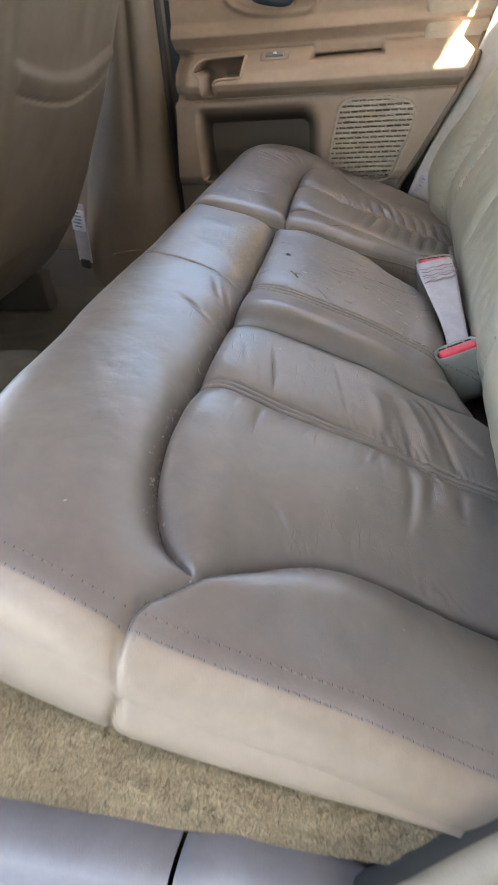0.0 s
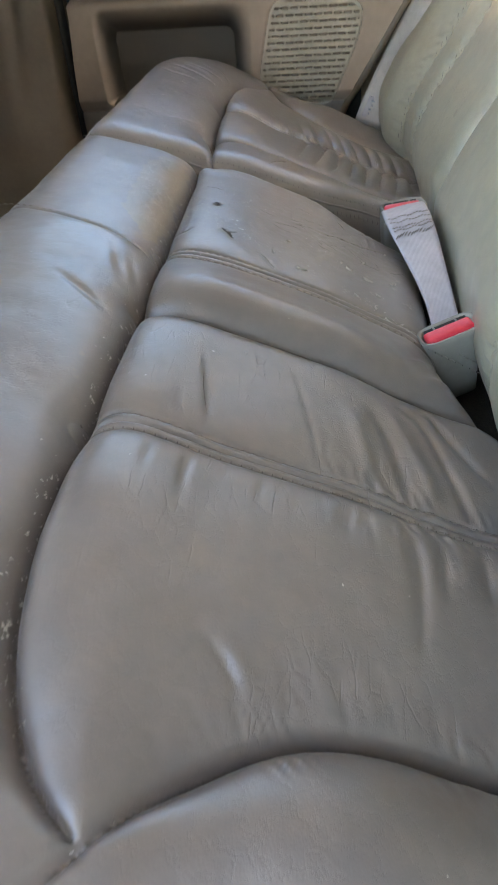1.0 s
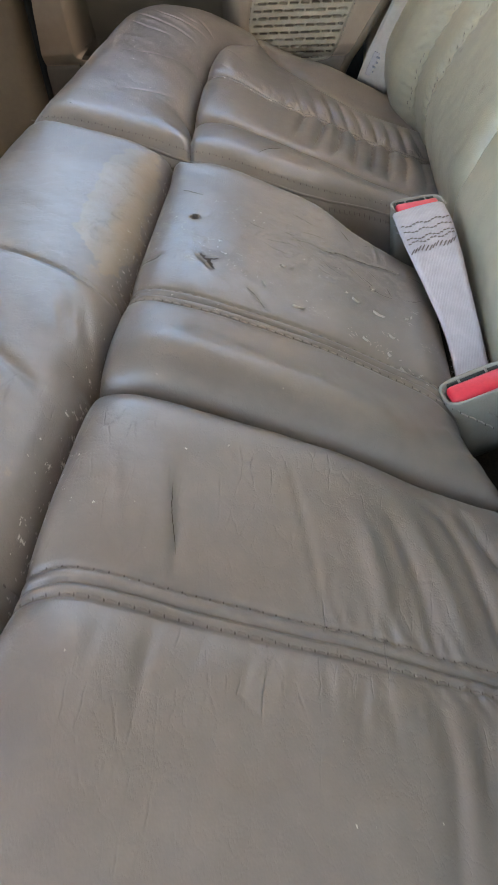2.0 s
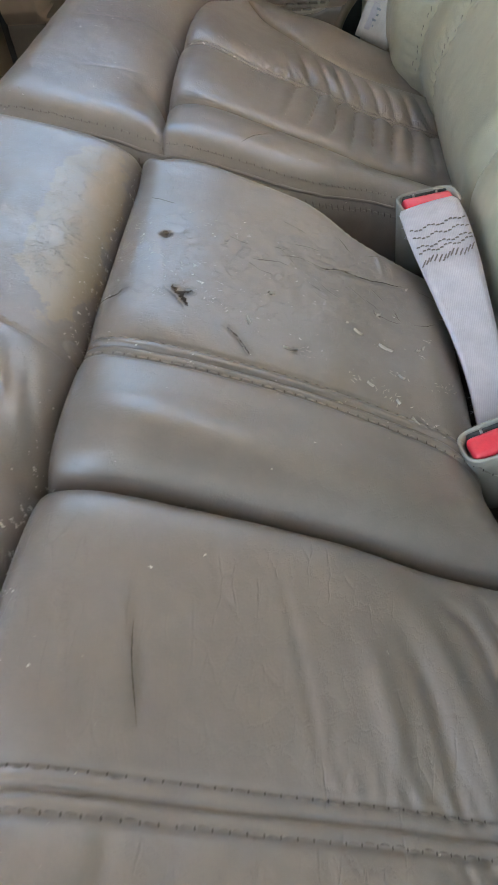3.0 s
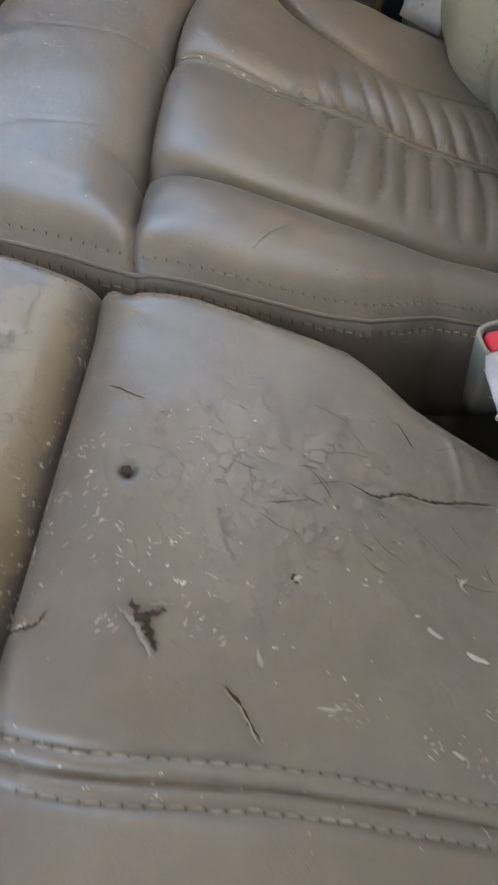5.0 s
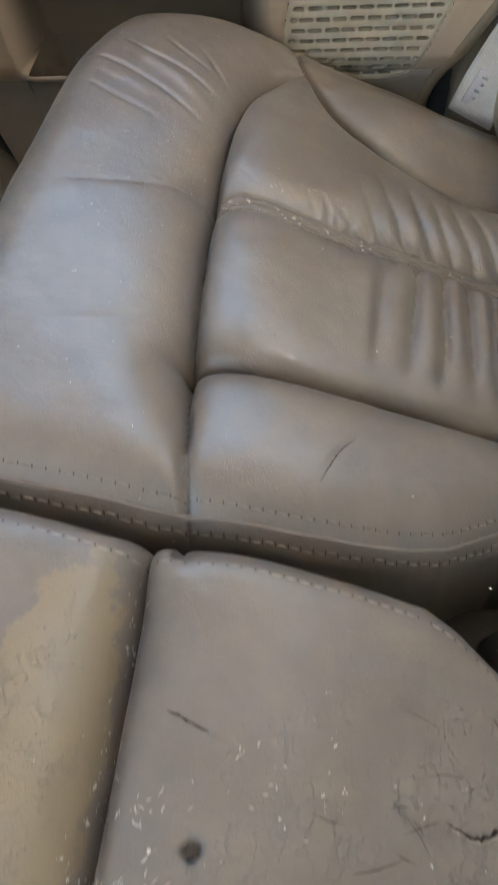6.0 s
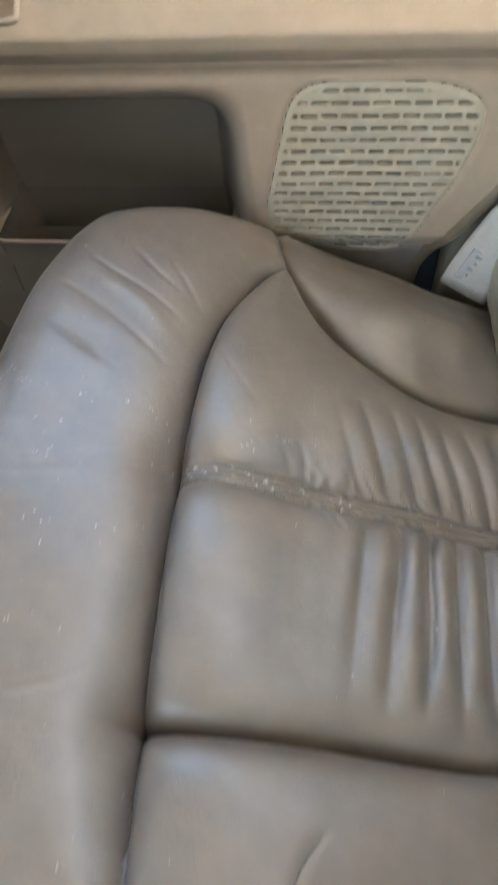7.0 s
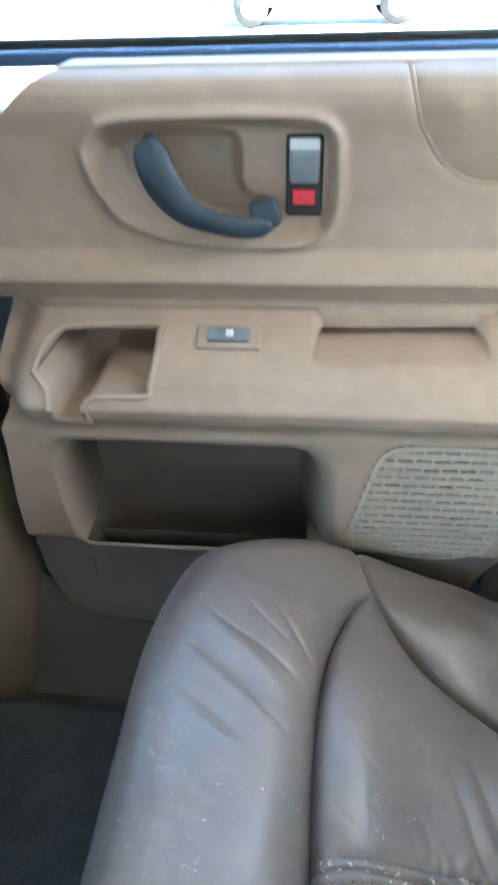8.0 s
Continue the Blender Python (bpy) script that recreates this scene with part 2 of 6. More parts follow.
PRINT = moulded("grey_print", (0.22, 0.24, 0.27), (0.30, 0.32, 0.35), rough=0.6)
HOLE = moulded("torn_foam", (0.035, 0.026, 0.020), (0.07, 0.05, 0.036), rough=0.9, scale=80)
CHIP = moulded("peeled_backing", (0.36, 0.325, 0.28), (0.50, 0.46, 0.405), rough=0.7, scale=60)
CONCRETE = moulded("pale_concrete", (0.46, 0.445, 0.42), (0.55, 0.535, 0.505), rough=0.85, grain=120, scale=1.2)
# colour of the added sun-blocking wall, dark to cut its bounce
SUN_BLOCK = moulded("sun_block_paint", (0.16, 0.15, 0.135), (0.21, 0.195, 0.175), rough=0.85, grain=120, scale=1.2)
CAR_BLUE = moulded("blue_car_paint", (0.03, 0.07, 0.15), (0.05, 0.10, 0.19), rough=0.25, bump=0.02)
TYRE = moulded("tyre_rubber", (0.02, 0.02, 0.02), (0.035, 0.035, 0.035), rough=0.8)


# ---------------------------------------------------------------- building helpers
def thing(name, label, category, group="", kind="", at=(0, 0, 0)):
    ob = new(name)
    ob.location = at
    ob.empty_display_size = 0.05
    return tagged(ob, label, category, group, kind)


def finish(me, material, smooth=True):
    me.materials.append(material)
    if smooth:
        me.polygons.foreach_set("use_smooth", [True] * len(me.polygons))
    me.update()


def hang(ob, parent):
    """Parent ob, built in world places, under parent without moving it."""
    if parent is not None:
        ob.parent = parent
        if parent.type == "EMPTY":
            ob.matrix_parent_inverse = Matrix.Translation(-Vector(parent.location))


def part(name, bm, material, parent=None, label="", smooth=True):
    me = bpy.data.meshes.new(name)
    bm.to_mesh(me)
    bm.free()
    finish(me, material, smooth)
    ob = new(name, me)
    hang(ob, parent)
    return tagged(ob, label) if label else ob


def grid_normals(xyz, flip):
    """Normals of a grid, shared by all the parts cut from it."""
    a = np.gradient(xyz, axis=0)
    b = np.gradient(xyz, axis=1)
    n = np.cross(a, b)
    n /= np.maximum(np.linalg.norm(n, axis=-1, keepdims=True), 1e-12)
    return -n if flip else n


def raw(name, verts, faces, material, parent=None, label="", smooth=True, marks=None, normals=None):
    """A part straight from arrays; marks: named values per vertex."""
    me = bpy.data.meshes.new(name)
    me.from_pydata([tuple(map(float, v)) for v in verts], [], [tuple(map(int, q)) for q in faces])
    for key, values in (marks or {}).items():
        me.attributes.new(key, "FLOAT", "POINT").data.foreach_set("value", np.asarray(values, dtype=np.float32))
    finish(me, material, smooth)
    if normals is not None:
        me.normals_split_custom_set_from_vertices([tuple(v) for v in normals])
    ob = new(name, me)
    hang(ob, parent)
    return tagged(ob, label) if label else ob


def box_bm(m, sx, sy, sz, bevel=0.004, segments=3):
    bm = bmesh.new()
    bmesh.ops.create_cube(bm, size=1.0, matrix=Matrix.Diagonal((sx, sy, sz, 1)))
    if bevel:
        bmesh.ops.bevel(bm, geom=bm.edges[:], offset=bevel, segments=segments, profile=0.5, affect="EDGES")
    bm.transform(m)
    return bm


def grid_faces(nu, nv, flip=False):
    i, j = np.meshgrid(np.arange(nu - 1), np.arange(nv - 1), indexing="ij")
    a = (i * nv + j).ravel()
    f = np.stack((a, a + nv, a + nv + 1, a + 1), axis=1)
    return f[:, ::-1] if flip else f


def sheet(name, xyz, material, parent=None, label="", keep=None, flip=False, marks=None, smooth=True):
    """A part from a grid of places (nu, nv, 3); keep: which of its faces."""
    nu, nv = xyz.shape[:2]
    f = grid_faces(nu, nv, flip)
    if keep is not None:
        f = f[keep.ravel()]
    used = np.unique(f)
    back = np.full(nu * nv, -1)
    back[used] = np.arange(len(used))
    picked = {k: v.ravel()[used] for k, v in (marks or {}).items()}
    normals = grid_normals(xyz, flip).reshape(-1, 3)[used] if keep is not None else None
    return raw(name, xyz.reshape(-1, 3)[used], back[f], material, parent, label, smooth, picked, normals)


def tube(points, radius, sides=8, closed=False):
    """Verts and faces of a round bar along points."""
    pts = [Vector(p) for p in points]
    verts, faces, count = [], [], len(pts)
    for i, p in enumerate(pts):
        d = (pts[(i + 1) % count] - pts[i - 1]) if closed else (pts[min(i + 1, count - 1)] - pts[max(i - 1, 0)])
        q = d.to_track_quat("Z", "Y")
        r = radius[i] if isinstance(radius, (list, tuple)) else radius
        for k in range(sides):
            a = 2 * math.pi * k / sides
            verts.append(p + q @ Vector((r * math.cos(a), r * math.sin(a), 0)))
    for i in range(count if closed else count - 1):
        for k in range(sides):
            a, b = i * sides + k, i * sides + (k + 1) % sides
            c = ((i + 1) % count) * sides
            faces.append((a, b, c + (k + 1) % sides, c + k))
    return verts, faces


def smooth_line(points, step=0.006):
    """A rounded line through points, at an even step."""
    p = np.array(points, float)
    n = len(p)
    out = []
    for i in range(n - 1):
        a, b, c, d = p[max(i - 1, 0)], p[i], p[i + 1], p[min(i + 2, n - 1)]
        for t in np.linspace(0, 1, 12, endpoint=False):
            out.append(0.5 * (2 * b + (c - a) * t + (2 * a - 5 * b + 4 * c - d) * t * t + (3 * b - a - 3 * c + d) * t ** 3))
    out.append(p[-1])
    out = np.array(out)
    s = np.concatenate(([0], np.cumsum(np.linalg.norm(np.diff(out, axis=0), axis=1))))
    at = np.arange(0, s[-1], step)
    return np.stack([np.interp(at, s, out[:, k]) for k in range(p.shape[1])], axis=1)


def line_distance(X, Y, line, reach=0.09):
    """Distance of every grid place to a line in the plan, as far as it matters."""
    best = np.full(X.shape, reach)
    lo, hi = line.min(axis=0) - reach, line.max(axis=0) + reach
    box = (X > lo[0]) & (X < hi[0]) & (Y > lo[1]) & (Y < hi[1])
    if not box.any():
        return best
    xs, ys = X[box], Y[box]
    near = np.full(xs.shape, reach)
    pts = line[::2] if len(line) > 12 else line
    if len(line) > 12 and len(line) % 2 == 0:
        pts = np.vstack((pts, line[-1:]))
    for a, b in zip(pts[:-1], pts[1:]):
        d = b - a
        px, py = xs - a[0], ys - a[1]
        t = np.clip((px * d[0] + py * d[1]) / max(d @ d, 1e-12), 0, 1)
        near = np.minimum(near, np.sqrt((px - t * d[0]) ** 2 + (py - t * d[1]) ** 2))
    best[box] = near
    return best


def inside(X, Y, poly):
    hit = np.zeros(X.shape, bool)
    j = len(poly) - 1
    for i in range(len(poly)):
        (xi, yi), (xj, yj) = poly[i], poly[j]
        cross = ((yi > Y) != (yj > Y)) & (X < (xj - xi) * (Y - yi) / (yj - yi + 1e-12) + xi)
        hit ^= cross
        j = i
    return hit


def step(v, lo, hi):
    t = np.clip((v - lo) / (hi - lo), 0, 1)
    return t * t * (3 - 2 * t)


def soft_noise(X, Y, scale, seed, octaves=3):
    """Value noise on arrays."""
    total, amp = np.zeros(X.shape), 1.0
    for o in range(octaves):
        gen = np.random.RandomState(seed + o)
        table = gen.rand(64, 64)
        u, v = X * scale * 2 ** o + 17.3, Y * scale * 2 ** o + 9.1
        i, j = np.floor(u).astype(int), np.floor(v).astype(int)
        a, b = u - i, v - j
        a, b = a * a * (3 - 2 * a), b * b * (3 - 2 * b)
        i0, i1, j0, j1 = i % 64, (i + 1) % 64, j % 64, (j + 1) % 64
        total += amp * ((table[i0, j0] * (1 - a) + table[i1, j0] * a) * (1 - b) + (table[i0, j1] * (1 - a) + table[i1, j1] * a) * b - 0.5)
        amp *= 0.5
    return total


# ---------------------------------------------------------------- rear seat surface
PROFILE_X = np.array([-0.26, -0.22, -0.19, -0.157, -0.124, -0.077, -0.014, 0.002, 0.076, 0.13, 0.20, 0.34])
PROFILE_Z = np.array([0.415, 0.425, 0.431, 0.433, 0.427, 0.416, 0.396, 0.391, 0.359, 0.339, 0.313, 0.258])
_px = np.linspace(-0.26, 0.34, 241)
_pz = np.convolve(np.pad(np.interp(_px, PROFILE_X, PROFILE_Z), 12, mode="edge"), np.hanning(25) / np.hanning(25).sum(), "valid")

# plan lines (x to the rear, y across the car)
GROOVE_FAR = smooth_line([(-0.036, 0.07), (-0.039, 0.11), (-0.047, 0.165), (-0.051, 0.22), (-0.055, 0.33), (-0.054, 0.40), (-0.050, 0.45), (-0.040, 0.50), (-0.022, 0.545), (0.0, 0.568)])
GROOVE_NEAR = smooth_line([(-0.050, 0.08), (-0.050, -0.10), (-0.050, -0.30), (-0.052, -0.42), (-0.050, -0.47), (-0.041, -0.515), (-0.024, -0.548), (0.0, -0.568)])
SIDE_FAR = smooth_line([(0.0, 0.568), (0.017, 0.540), (0.045, 0.505), (0.081, 0.482), (0.117, 0.470), (0.165, 0.472), (0.22, 0.482), (0.34, 0.49)])
SIDE_NEAR = smooth_line([(0.0, -0.568), (0.017, -0.548), (0.034, -0.534), (0.058, -0.518), (0.083, -0.508), (0.114, -0.503), (0.16, -0.503), (0.22, -0.503), (0.34, -0.50)])
CORNER_FAR = smooth_line([(0.0, 0.568), (-0.006, 0.59), (-0.014, 0.625), (-0.018, 0.66)])
CORNER_NEAR = smooth_line([(0.0, -0.568), (-0.014, -0.585), (-0.026, -0.605), (-0.030, -0.66)])
SEAM_NEAR = smooth_line([(-0.052, -0.368), (-0.03, -0.360), (0.006, -0.357), (0.07, -0.355), (0.134, -0.353), (0.20, -0.351), (0.26, -0.35)])
SEAM_MID = smooth_line([(-0.050, -0.141), (-0.01, -0.146), (0.05, -0.143), (0.10, -0.144), (0.14, -0.146), (0.165, -0.151), (0.24, -0.17)])
SEAM_FAR = smooth_line([(-0.054, 0.332), (-0.004, 0.338), (0.049, 0.342), (0.102, 0.347), (0.155, 0.348), (0.20, 0.350), (0.26, 0.352)])
FOLD_NEAR = smooth_line([(-0.050, -0.232), (0.022, -0.230), (0.078, -0.229), (0.13, -0.231), (0.185, -0.228), (0.26, -0.226)])
FOLD_FAR = smooth_line([(-0.052, 0.184), (-0.006, 0.187), (0.042, 0.190), (0.09, 0.191), (0.138, 0.194), (0.18, 0.202), (0.26, 0.21)])
SEAM_FRONT = smooth_line([(-0.215, -0.125), (-0.13, -0.143), (-0.09, -0.149), (-0.050, -0.154)])

# creases and folds in the leather: (lines, height, width)
WRINKLES = [
    ([[(0.120, -0.274), (0.132, -0.302), (0.143, -0.351)], [(0.140, -0.252), (0.160, -0.265), (0.179, -0.325), (0.184, -0.350)],
      [(0.163, -0.243), (0.184, -0.275), (0.205, -0.302)],
      ], -0.0030, 0.0050),
    ([[(0.130, -0.263), (0.150, -0.307), (0.160, -0.351)], [(0.104, -0.277), (0.112, -0.317), (0.122, -0.352)], ], 0.0026, 0.0075),
    ([[(0.138, -0.366), (0.140, -0.400), (0.137, -0.440), (0.131, -0.464)], [(0.159, -0.367), (0.156, -0.396), (0.150, -0.425)], [(0.185, -0.367), (0.182, -0.417)]], -0.0016, 0.0042),
    ([[(0.148, -0.367), (0.148, -0.417), (0.143, -0.447)], [(0.126, -0.366), (0.127, -0.407)], [(0.170, -0.367), (0.168, -0.407)]], 0.0014, 0.0070),
    ([[(0.004, -0.267), (0.011, -0.307), (0.018, -0.345)], [(0.034, -0.249), (0.041, -0.287)], [(0.063, -0.255), (0.078, -0.317), (0.083, -0.349)],
      [(-0.020, -0.287), (-0.012, -0.332)], [(0.113, -0.366), (0.103, -0.397)], [(0.070, -0.372), (0.066, -0.407)]], -0.0009, 0.0026),
    ([[(-0.135, 0.490), (-0.118, 0.479), (-0.092, 0.466), (-0.065, 0.448)], [(-0.160, 0.462), (-0.145, 0.456), (-0.109, 0.434), (-0.069, 0.404)], [(-0.081, 0.504), (-0.067, 0.484), (-0.057, 0.468)],
      [(-0.149, 0.418), (-0.116, 0.398), (-0.098, 0.388)], [(-0.110, 0.510), (-0.092, 0.492), (-0.074, 0.478)]], -0.0013, 0.0026),
    ([[(-0.145, 0.297), (-0.097, 0.312), (-0.063, 0.329)], [(-0.116, 0.182), (-0.084, 0.195), (-0.064, 0.212)], [(-0.095, 0.128), (-0.076, 0.132), (-0.055, 0.142)], [(-0.046, 0.445), (-0.019, 0.405), (0.003, 0.384)],
      [(-0.044, 0.372), (-0.023, 0.352)], [(-0.014, 0.372), (0.004, 0.353)]], -0.0004, 0.0026),
    ([[(-0.128, 0.474), (-0.100, 0.456), (-0.070, 0.430)], [(-0.140, 0.440), (-0.105, 0.418)]], 0.0014, 0.0070),
    ([[(0.126, 0.030), (0.130, 0.009), (0.131, -0.010)], [(0.138, 0.016), (0.140, -0.004)]], 0.0012, 0.0026),
    ([[(0.028, -0.477), (0.042, -0.490), (0.052, -0.512)], [(0.065, -0.480), (0.081, -0.505)], [(0.091, -0.476), (0.096, -0.502)],
      [(0.112, -0.472), (0.121, -0.500)], [(0.018, -0.525), (0.027, -0.536)], [(0.028, -0.508), (0.040, -0.524)]], -0.0014, 0.0030),
    ([[(0.036, -0.470), (0.060, -0.505)], [(0.077, -0.470), (0.090, -0.500)], [(0.101, -0.470), (0.109, -0.498)]], 0.0011, 0.0045),
    ([[(-0.066, -0.172), (-0.056, -0.204), (-0.050, -0.226)], [(-0.078, -0.168), (-0.062, -0.215)], [(-0.100, -0.235), (-0.055, -0.262)]], -0.0017, 0.0042),
    ([[(0.160, -0.215), (0.205, -0.190)], [(0.150, -0.200), (0.190, -0.178)]], 0.0020, 0.0060),
]
_gen = random.Random(14)
_fine = []
for _k in range(26):
    _x, _s = _gen.uniform(-0.01, 0.19), _gen.choice((1, -1, -1))
    _n = _gen.uniform(0.018, 0.05)
    _a = _gen.uniform(-0.10, 0.25) * _n * _s
    _fine.append([(_x, -0.356 + 0.010 * _s), (_x + _a * 0.4 + _gen.uniform(-0.002, 0.002), -0.356 + (0.010 + _n * 0.5) * _s), (_x + _a, -0.356 + (0.010 + _n) * _s)])
for _k in range(13):
    _x = 0.022 + 0.0105 * _k + _gen.uniform(-0.003, 0.003)
    _y = float(np.interp(_x, SIDE_NEAR[:, 0], SIDE_NEAR[:, 1])) + 0.004
    _n = _gen.uniform(0.012, 0.030)
    _fine.append([(_x, _y), (_x - 0.25 * _n * (1 - _k / 13), _y + 0.5 * _n), (_x - 0.55 * _n * (1 - _k / 13), _y + _n)])
for _k in range(12):
    _x = 0.01 + 0.014 * _k + _gen.uniform(-0.004, 0.004)
    _n = _gen.uniform(0.012, 0.03)
    _fine.append([(_x, 0.351), (_x - 0.1 * _n, 0.351 + 0.5 * _n), (_x - 0.3 * _n, 0.351 + _n)])
WRINKLES.append((_fine, -0.0011, 0.0026))
WRINKLES = [([smooth_line(q, 0.008) for q in qs], h, w) for qs, h, w in WRINKLES]

# damage in the middle section: open cracks (x, y runs)
CRACKS = [smooth_line(q, 0.003) for q in (
    [(0.075, -0.019), (0.088, -0.023), (0.100, -0.018), (0.114, -0.018), (0.130, -0.013), (0.147, -0.009)],
    [(0.030, -0.114), (0.036, -0.119), (0.039, -0.124), (0.045, -0.132)],
    [(-0.003, -0.092), (0.002, -0.097), (0.006, -0.105)], [(0.000, -0.095), (0.006, -0.092)],
    [(-0.049, -0.103), (-0.036, -0.102), (-0.030, -0.094)], [(0.042, 0.149), (0.034, 0.138), (0.028, 0.125), (0.023, 0.113)])]


def seat_z(X, Y, detail=True):
    """Height of the seat's leather over the plan."""
    X, Y = np.asarray(X, float), np.asarray(Y, float)
    z = np.interp(X, _px, _pz)
    z = z - 0.020 * step(np.abs(Y), 0.40, 0.60) * step(X, -0.10, 0.03) - 0.010 * step(np.abs(Y), 0.45, 0.62)
    # both sitting places are hollowed, and the back of the cushion sags
    z = z - 0.014 * (np.exp(-((Y + 0.38) / 0.15) ** 4) + np.exp(-((Y - 0.36) / 0.17) ** 4)) * step(X, -0.045, 0.03)
    z = z - 0.006 * step(X, 0.08, 0.15) - 0.008 * step(X, 0.11, 0.19) * step(-Y, 0.12, 0.20)
    # the long grooves and the side curves meet at the corners without a pit
    calm = 1 - 0.80 * np.exp(-(X ** 2 + (np.abs(Y) - 0.568) ** 2) / 0.030 ** 2)
    dgf, dgn = line_distance(X, Y, GROOVE_FAR), line_distance(X, Y, GROOVE_NEAR)
    dsf, dsn = line_distance(X, Y, SIDE_FAR), line_distance(X, Y, SIDE_NEAR)
    dcf, dcn = line_distance(X, Y, CORNER_FAR), line_distance(X, Y, CORNER_NEAR)
    fade = 1 - 0.85 * np.exp(-((Y - 0.095) / 0.045) ** 2)
    fade_n = 1 - 0.6 * np.exp(-((Y - 0.088) / 0.030) ** 2)
    wide = np.maximum.reduce((fade * 0.021 * np.exp(-dgf / 0.016), fade_n * 0.021 * np.exp(-dgn / 0.016), 0.016 * np.exp(-dsf / 0.020), 0.018 * np.exp(-dsn / 0.020)))
    sharp = np.maximum.reduce((0.013 * (0.35 + 0.65 * fade) * np.exp(-dgf / 0.0022), 0.012 * (0.4 + 0.6 * fade_n) * np.exp(-dgn / 0.0022), 0.017 * np.exp(-dsf / 0.0028), 0.012 * np.exp(-dsn / 0.0028)))
    seam = np.maximum(0.009 * np.exp(-dcf / 0.0026), 0.009 * np.exp(-dcn / 0.0026))
    z = z - wide * calm - np.maximum(sharp * (0.5 + 0.5 * calm), seam)
    z = z + 0.016 * np.exp(-(((X - 0.12) / 0.10) ** 2 + ((np.abs(Y) - 0.55) / 0.040) ** 2))
    for seam, depth, w in ((SEAM_NEAR, 0.007, 0.016), (SEAM_MID, 0.004, 0.014), (SEAM_FAR, 0.009, 0.016)):
        d = line_distance(X, Y, seam)
        z = z - depth * np.exp(-np.maximum(d - 0.007, 0) / w) + 0.0007 * np.exp(-((d - 0.0034) / 0.0024) ** 2) - 0.0022 * np.exp(-(d / 0.0011) ** 2) - 0.0010 * np.exp(-((d - 0.0074) / 0.0014) ** 2)
    dfn, dff = line_distance(X, Y, FOLD_NEAR), line_distance(X, Y, FOLD_FAR)
    z = z - 0.013 * np.exp(-dfn / 0.012) - 0.012 * np.exp(-dff / 0.013) - 0.013 * np.exp(-dfn / 0.0026) - 0.013 * np.exp(-dff / 0.0026)
    z = z + 0.007 * np.exp(-((Y + 0.203) / 0.022) ** 2) * step(X, -0.05, 0.0) * (1 - step(X, 0.12, 0.18))
    d = line_distance(X, Y, SEAM_FRONT)
    z = z - 0.0005 * np.exp(-d / 0.008) - 0.0012 * np.exp(-d / 0.0016)
    if detail:
        for lines, h, w in WRINKLES:
            for q in lines:
                box = (X > q[:, 0].min() - 0.04) & (X < q[:, 0].max() + 0.04) & (Y > q[:, 1].min() - 0.04) & (Y < q[:, 1].max() + 0.04)
                if not box.any():
                    continue
                xs, ys = X[box], Y[box]
                d = line_distance(xs, ys, q)
                ends = np.minimum(np.hypot(xs - q[0, 0], ys - q[0, 1]), np.hypot(xs - q[-1, 0], ys - q[-1, 1]))
                z[box] += 1.3 * h * np.exp(-(d / (0.85 * w)) ** 2) * (0.25 + 0.75 * step(ends, 0.0, 0.022))
        # gathered pleats of the far sitting place: rounded ridges between sharp valleys, running in from the seam
        past = Y - np.interp(X, SEAM_FAR[:, 0], SEAM_FAR[:, 1])
        for lo, hi, pitch, tall, lean in ((-0.150, -0.004, 0.0215, 0.0085, -0.10), (0.004, 0.105, 0.0200, 0.0056, 0.20)):
            run = (X + lean * past + 0.010 * soft_noise(X, 0.4 * Y, 14, 55)) / pitch
            ridge = np.abs(np.sin(math.pi * run)) ** 0.75 - 0.62
            each = 0.55 + 0.9 * np.clip(soft_noise(np.floor(run) * 0.37, 0 * Y, 1.0, 57, 1) + 0.5, 0, 1)
            t = np.clip((past - lo) / (hi - lo), 0, 1)
            span = step(t, 0.02, 0.45) * (1 - step(t, 0.90, 1.0)) if lo < 0 else step(t, 0.0, 0.10) * (1 - step(t, 0.30, 1.0))
            z = z + tall * ridge * each * span * step(X, 0.035, 0.10) * (1 - step(X, 0.20, 0.25))
        # puckers along the gathered seams
        for seam, lo, tall in ((SEAM_FAR, 0.00, 0.0015), (SEAM_NEAR, 0.06, 0.0014), (SIDE_NEAR, 0.03, 0.0007)):
            d = line_distance(X, Y, seam)
            run = X + 0.35 * Y
            gather = np.clip(0.25 + 2.2 * soft_noise(X, Y, 28, 7), 0, 1)
            z = z + tall * gather * np.sin(run * 2 * math.pi / 0.0100 + 16 * soft_noise(X, Y, 26, 3)) * np.exp(-((d - 0.010) / 0.008) ** 2) * step(X, lo, lo + 0.05)
        z = z + 0.0026 * soft_noise(X, Y, 12, 11) + 0.0004 * soft_noise(X, Y, 70, 21)
        # cracked, scarred finish of the middle section
        scar = np.exp(-(((X - 0.09) / 0.06) ** 2 + ((Y + 0.035) / 0.05) ** 2))
        z = z + 0.0009 * scar * soft_noise(X, Y, 150, 31)
        for q in CRACKS:
            z = z - 0.0008 * np.exp(-(line_distance(X, Y, q) / 0.0020) ** 2)
        for hx, hy, r in ((-0.0145, -0.038, 0.0026),):
            z = z - 0.007 * np.exp(-(((X - hx) ** 2 + (Y - hy) ** 2) / r ** 2) ** 2)
    return z


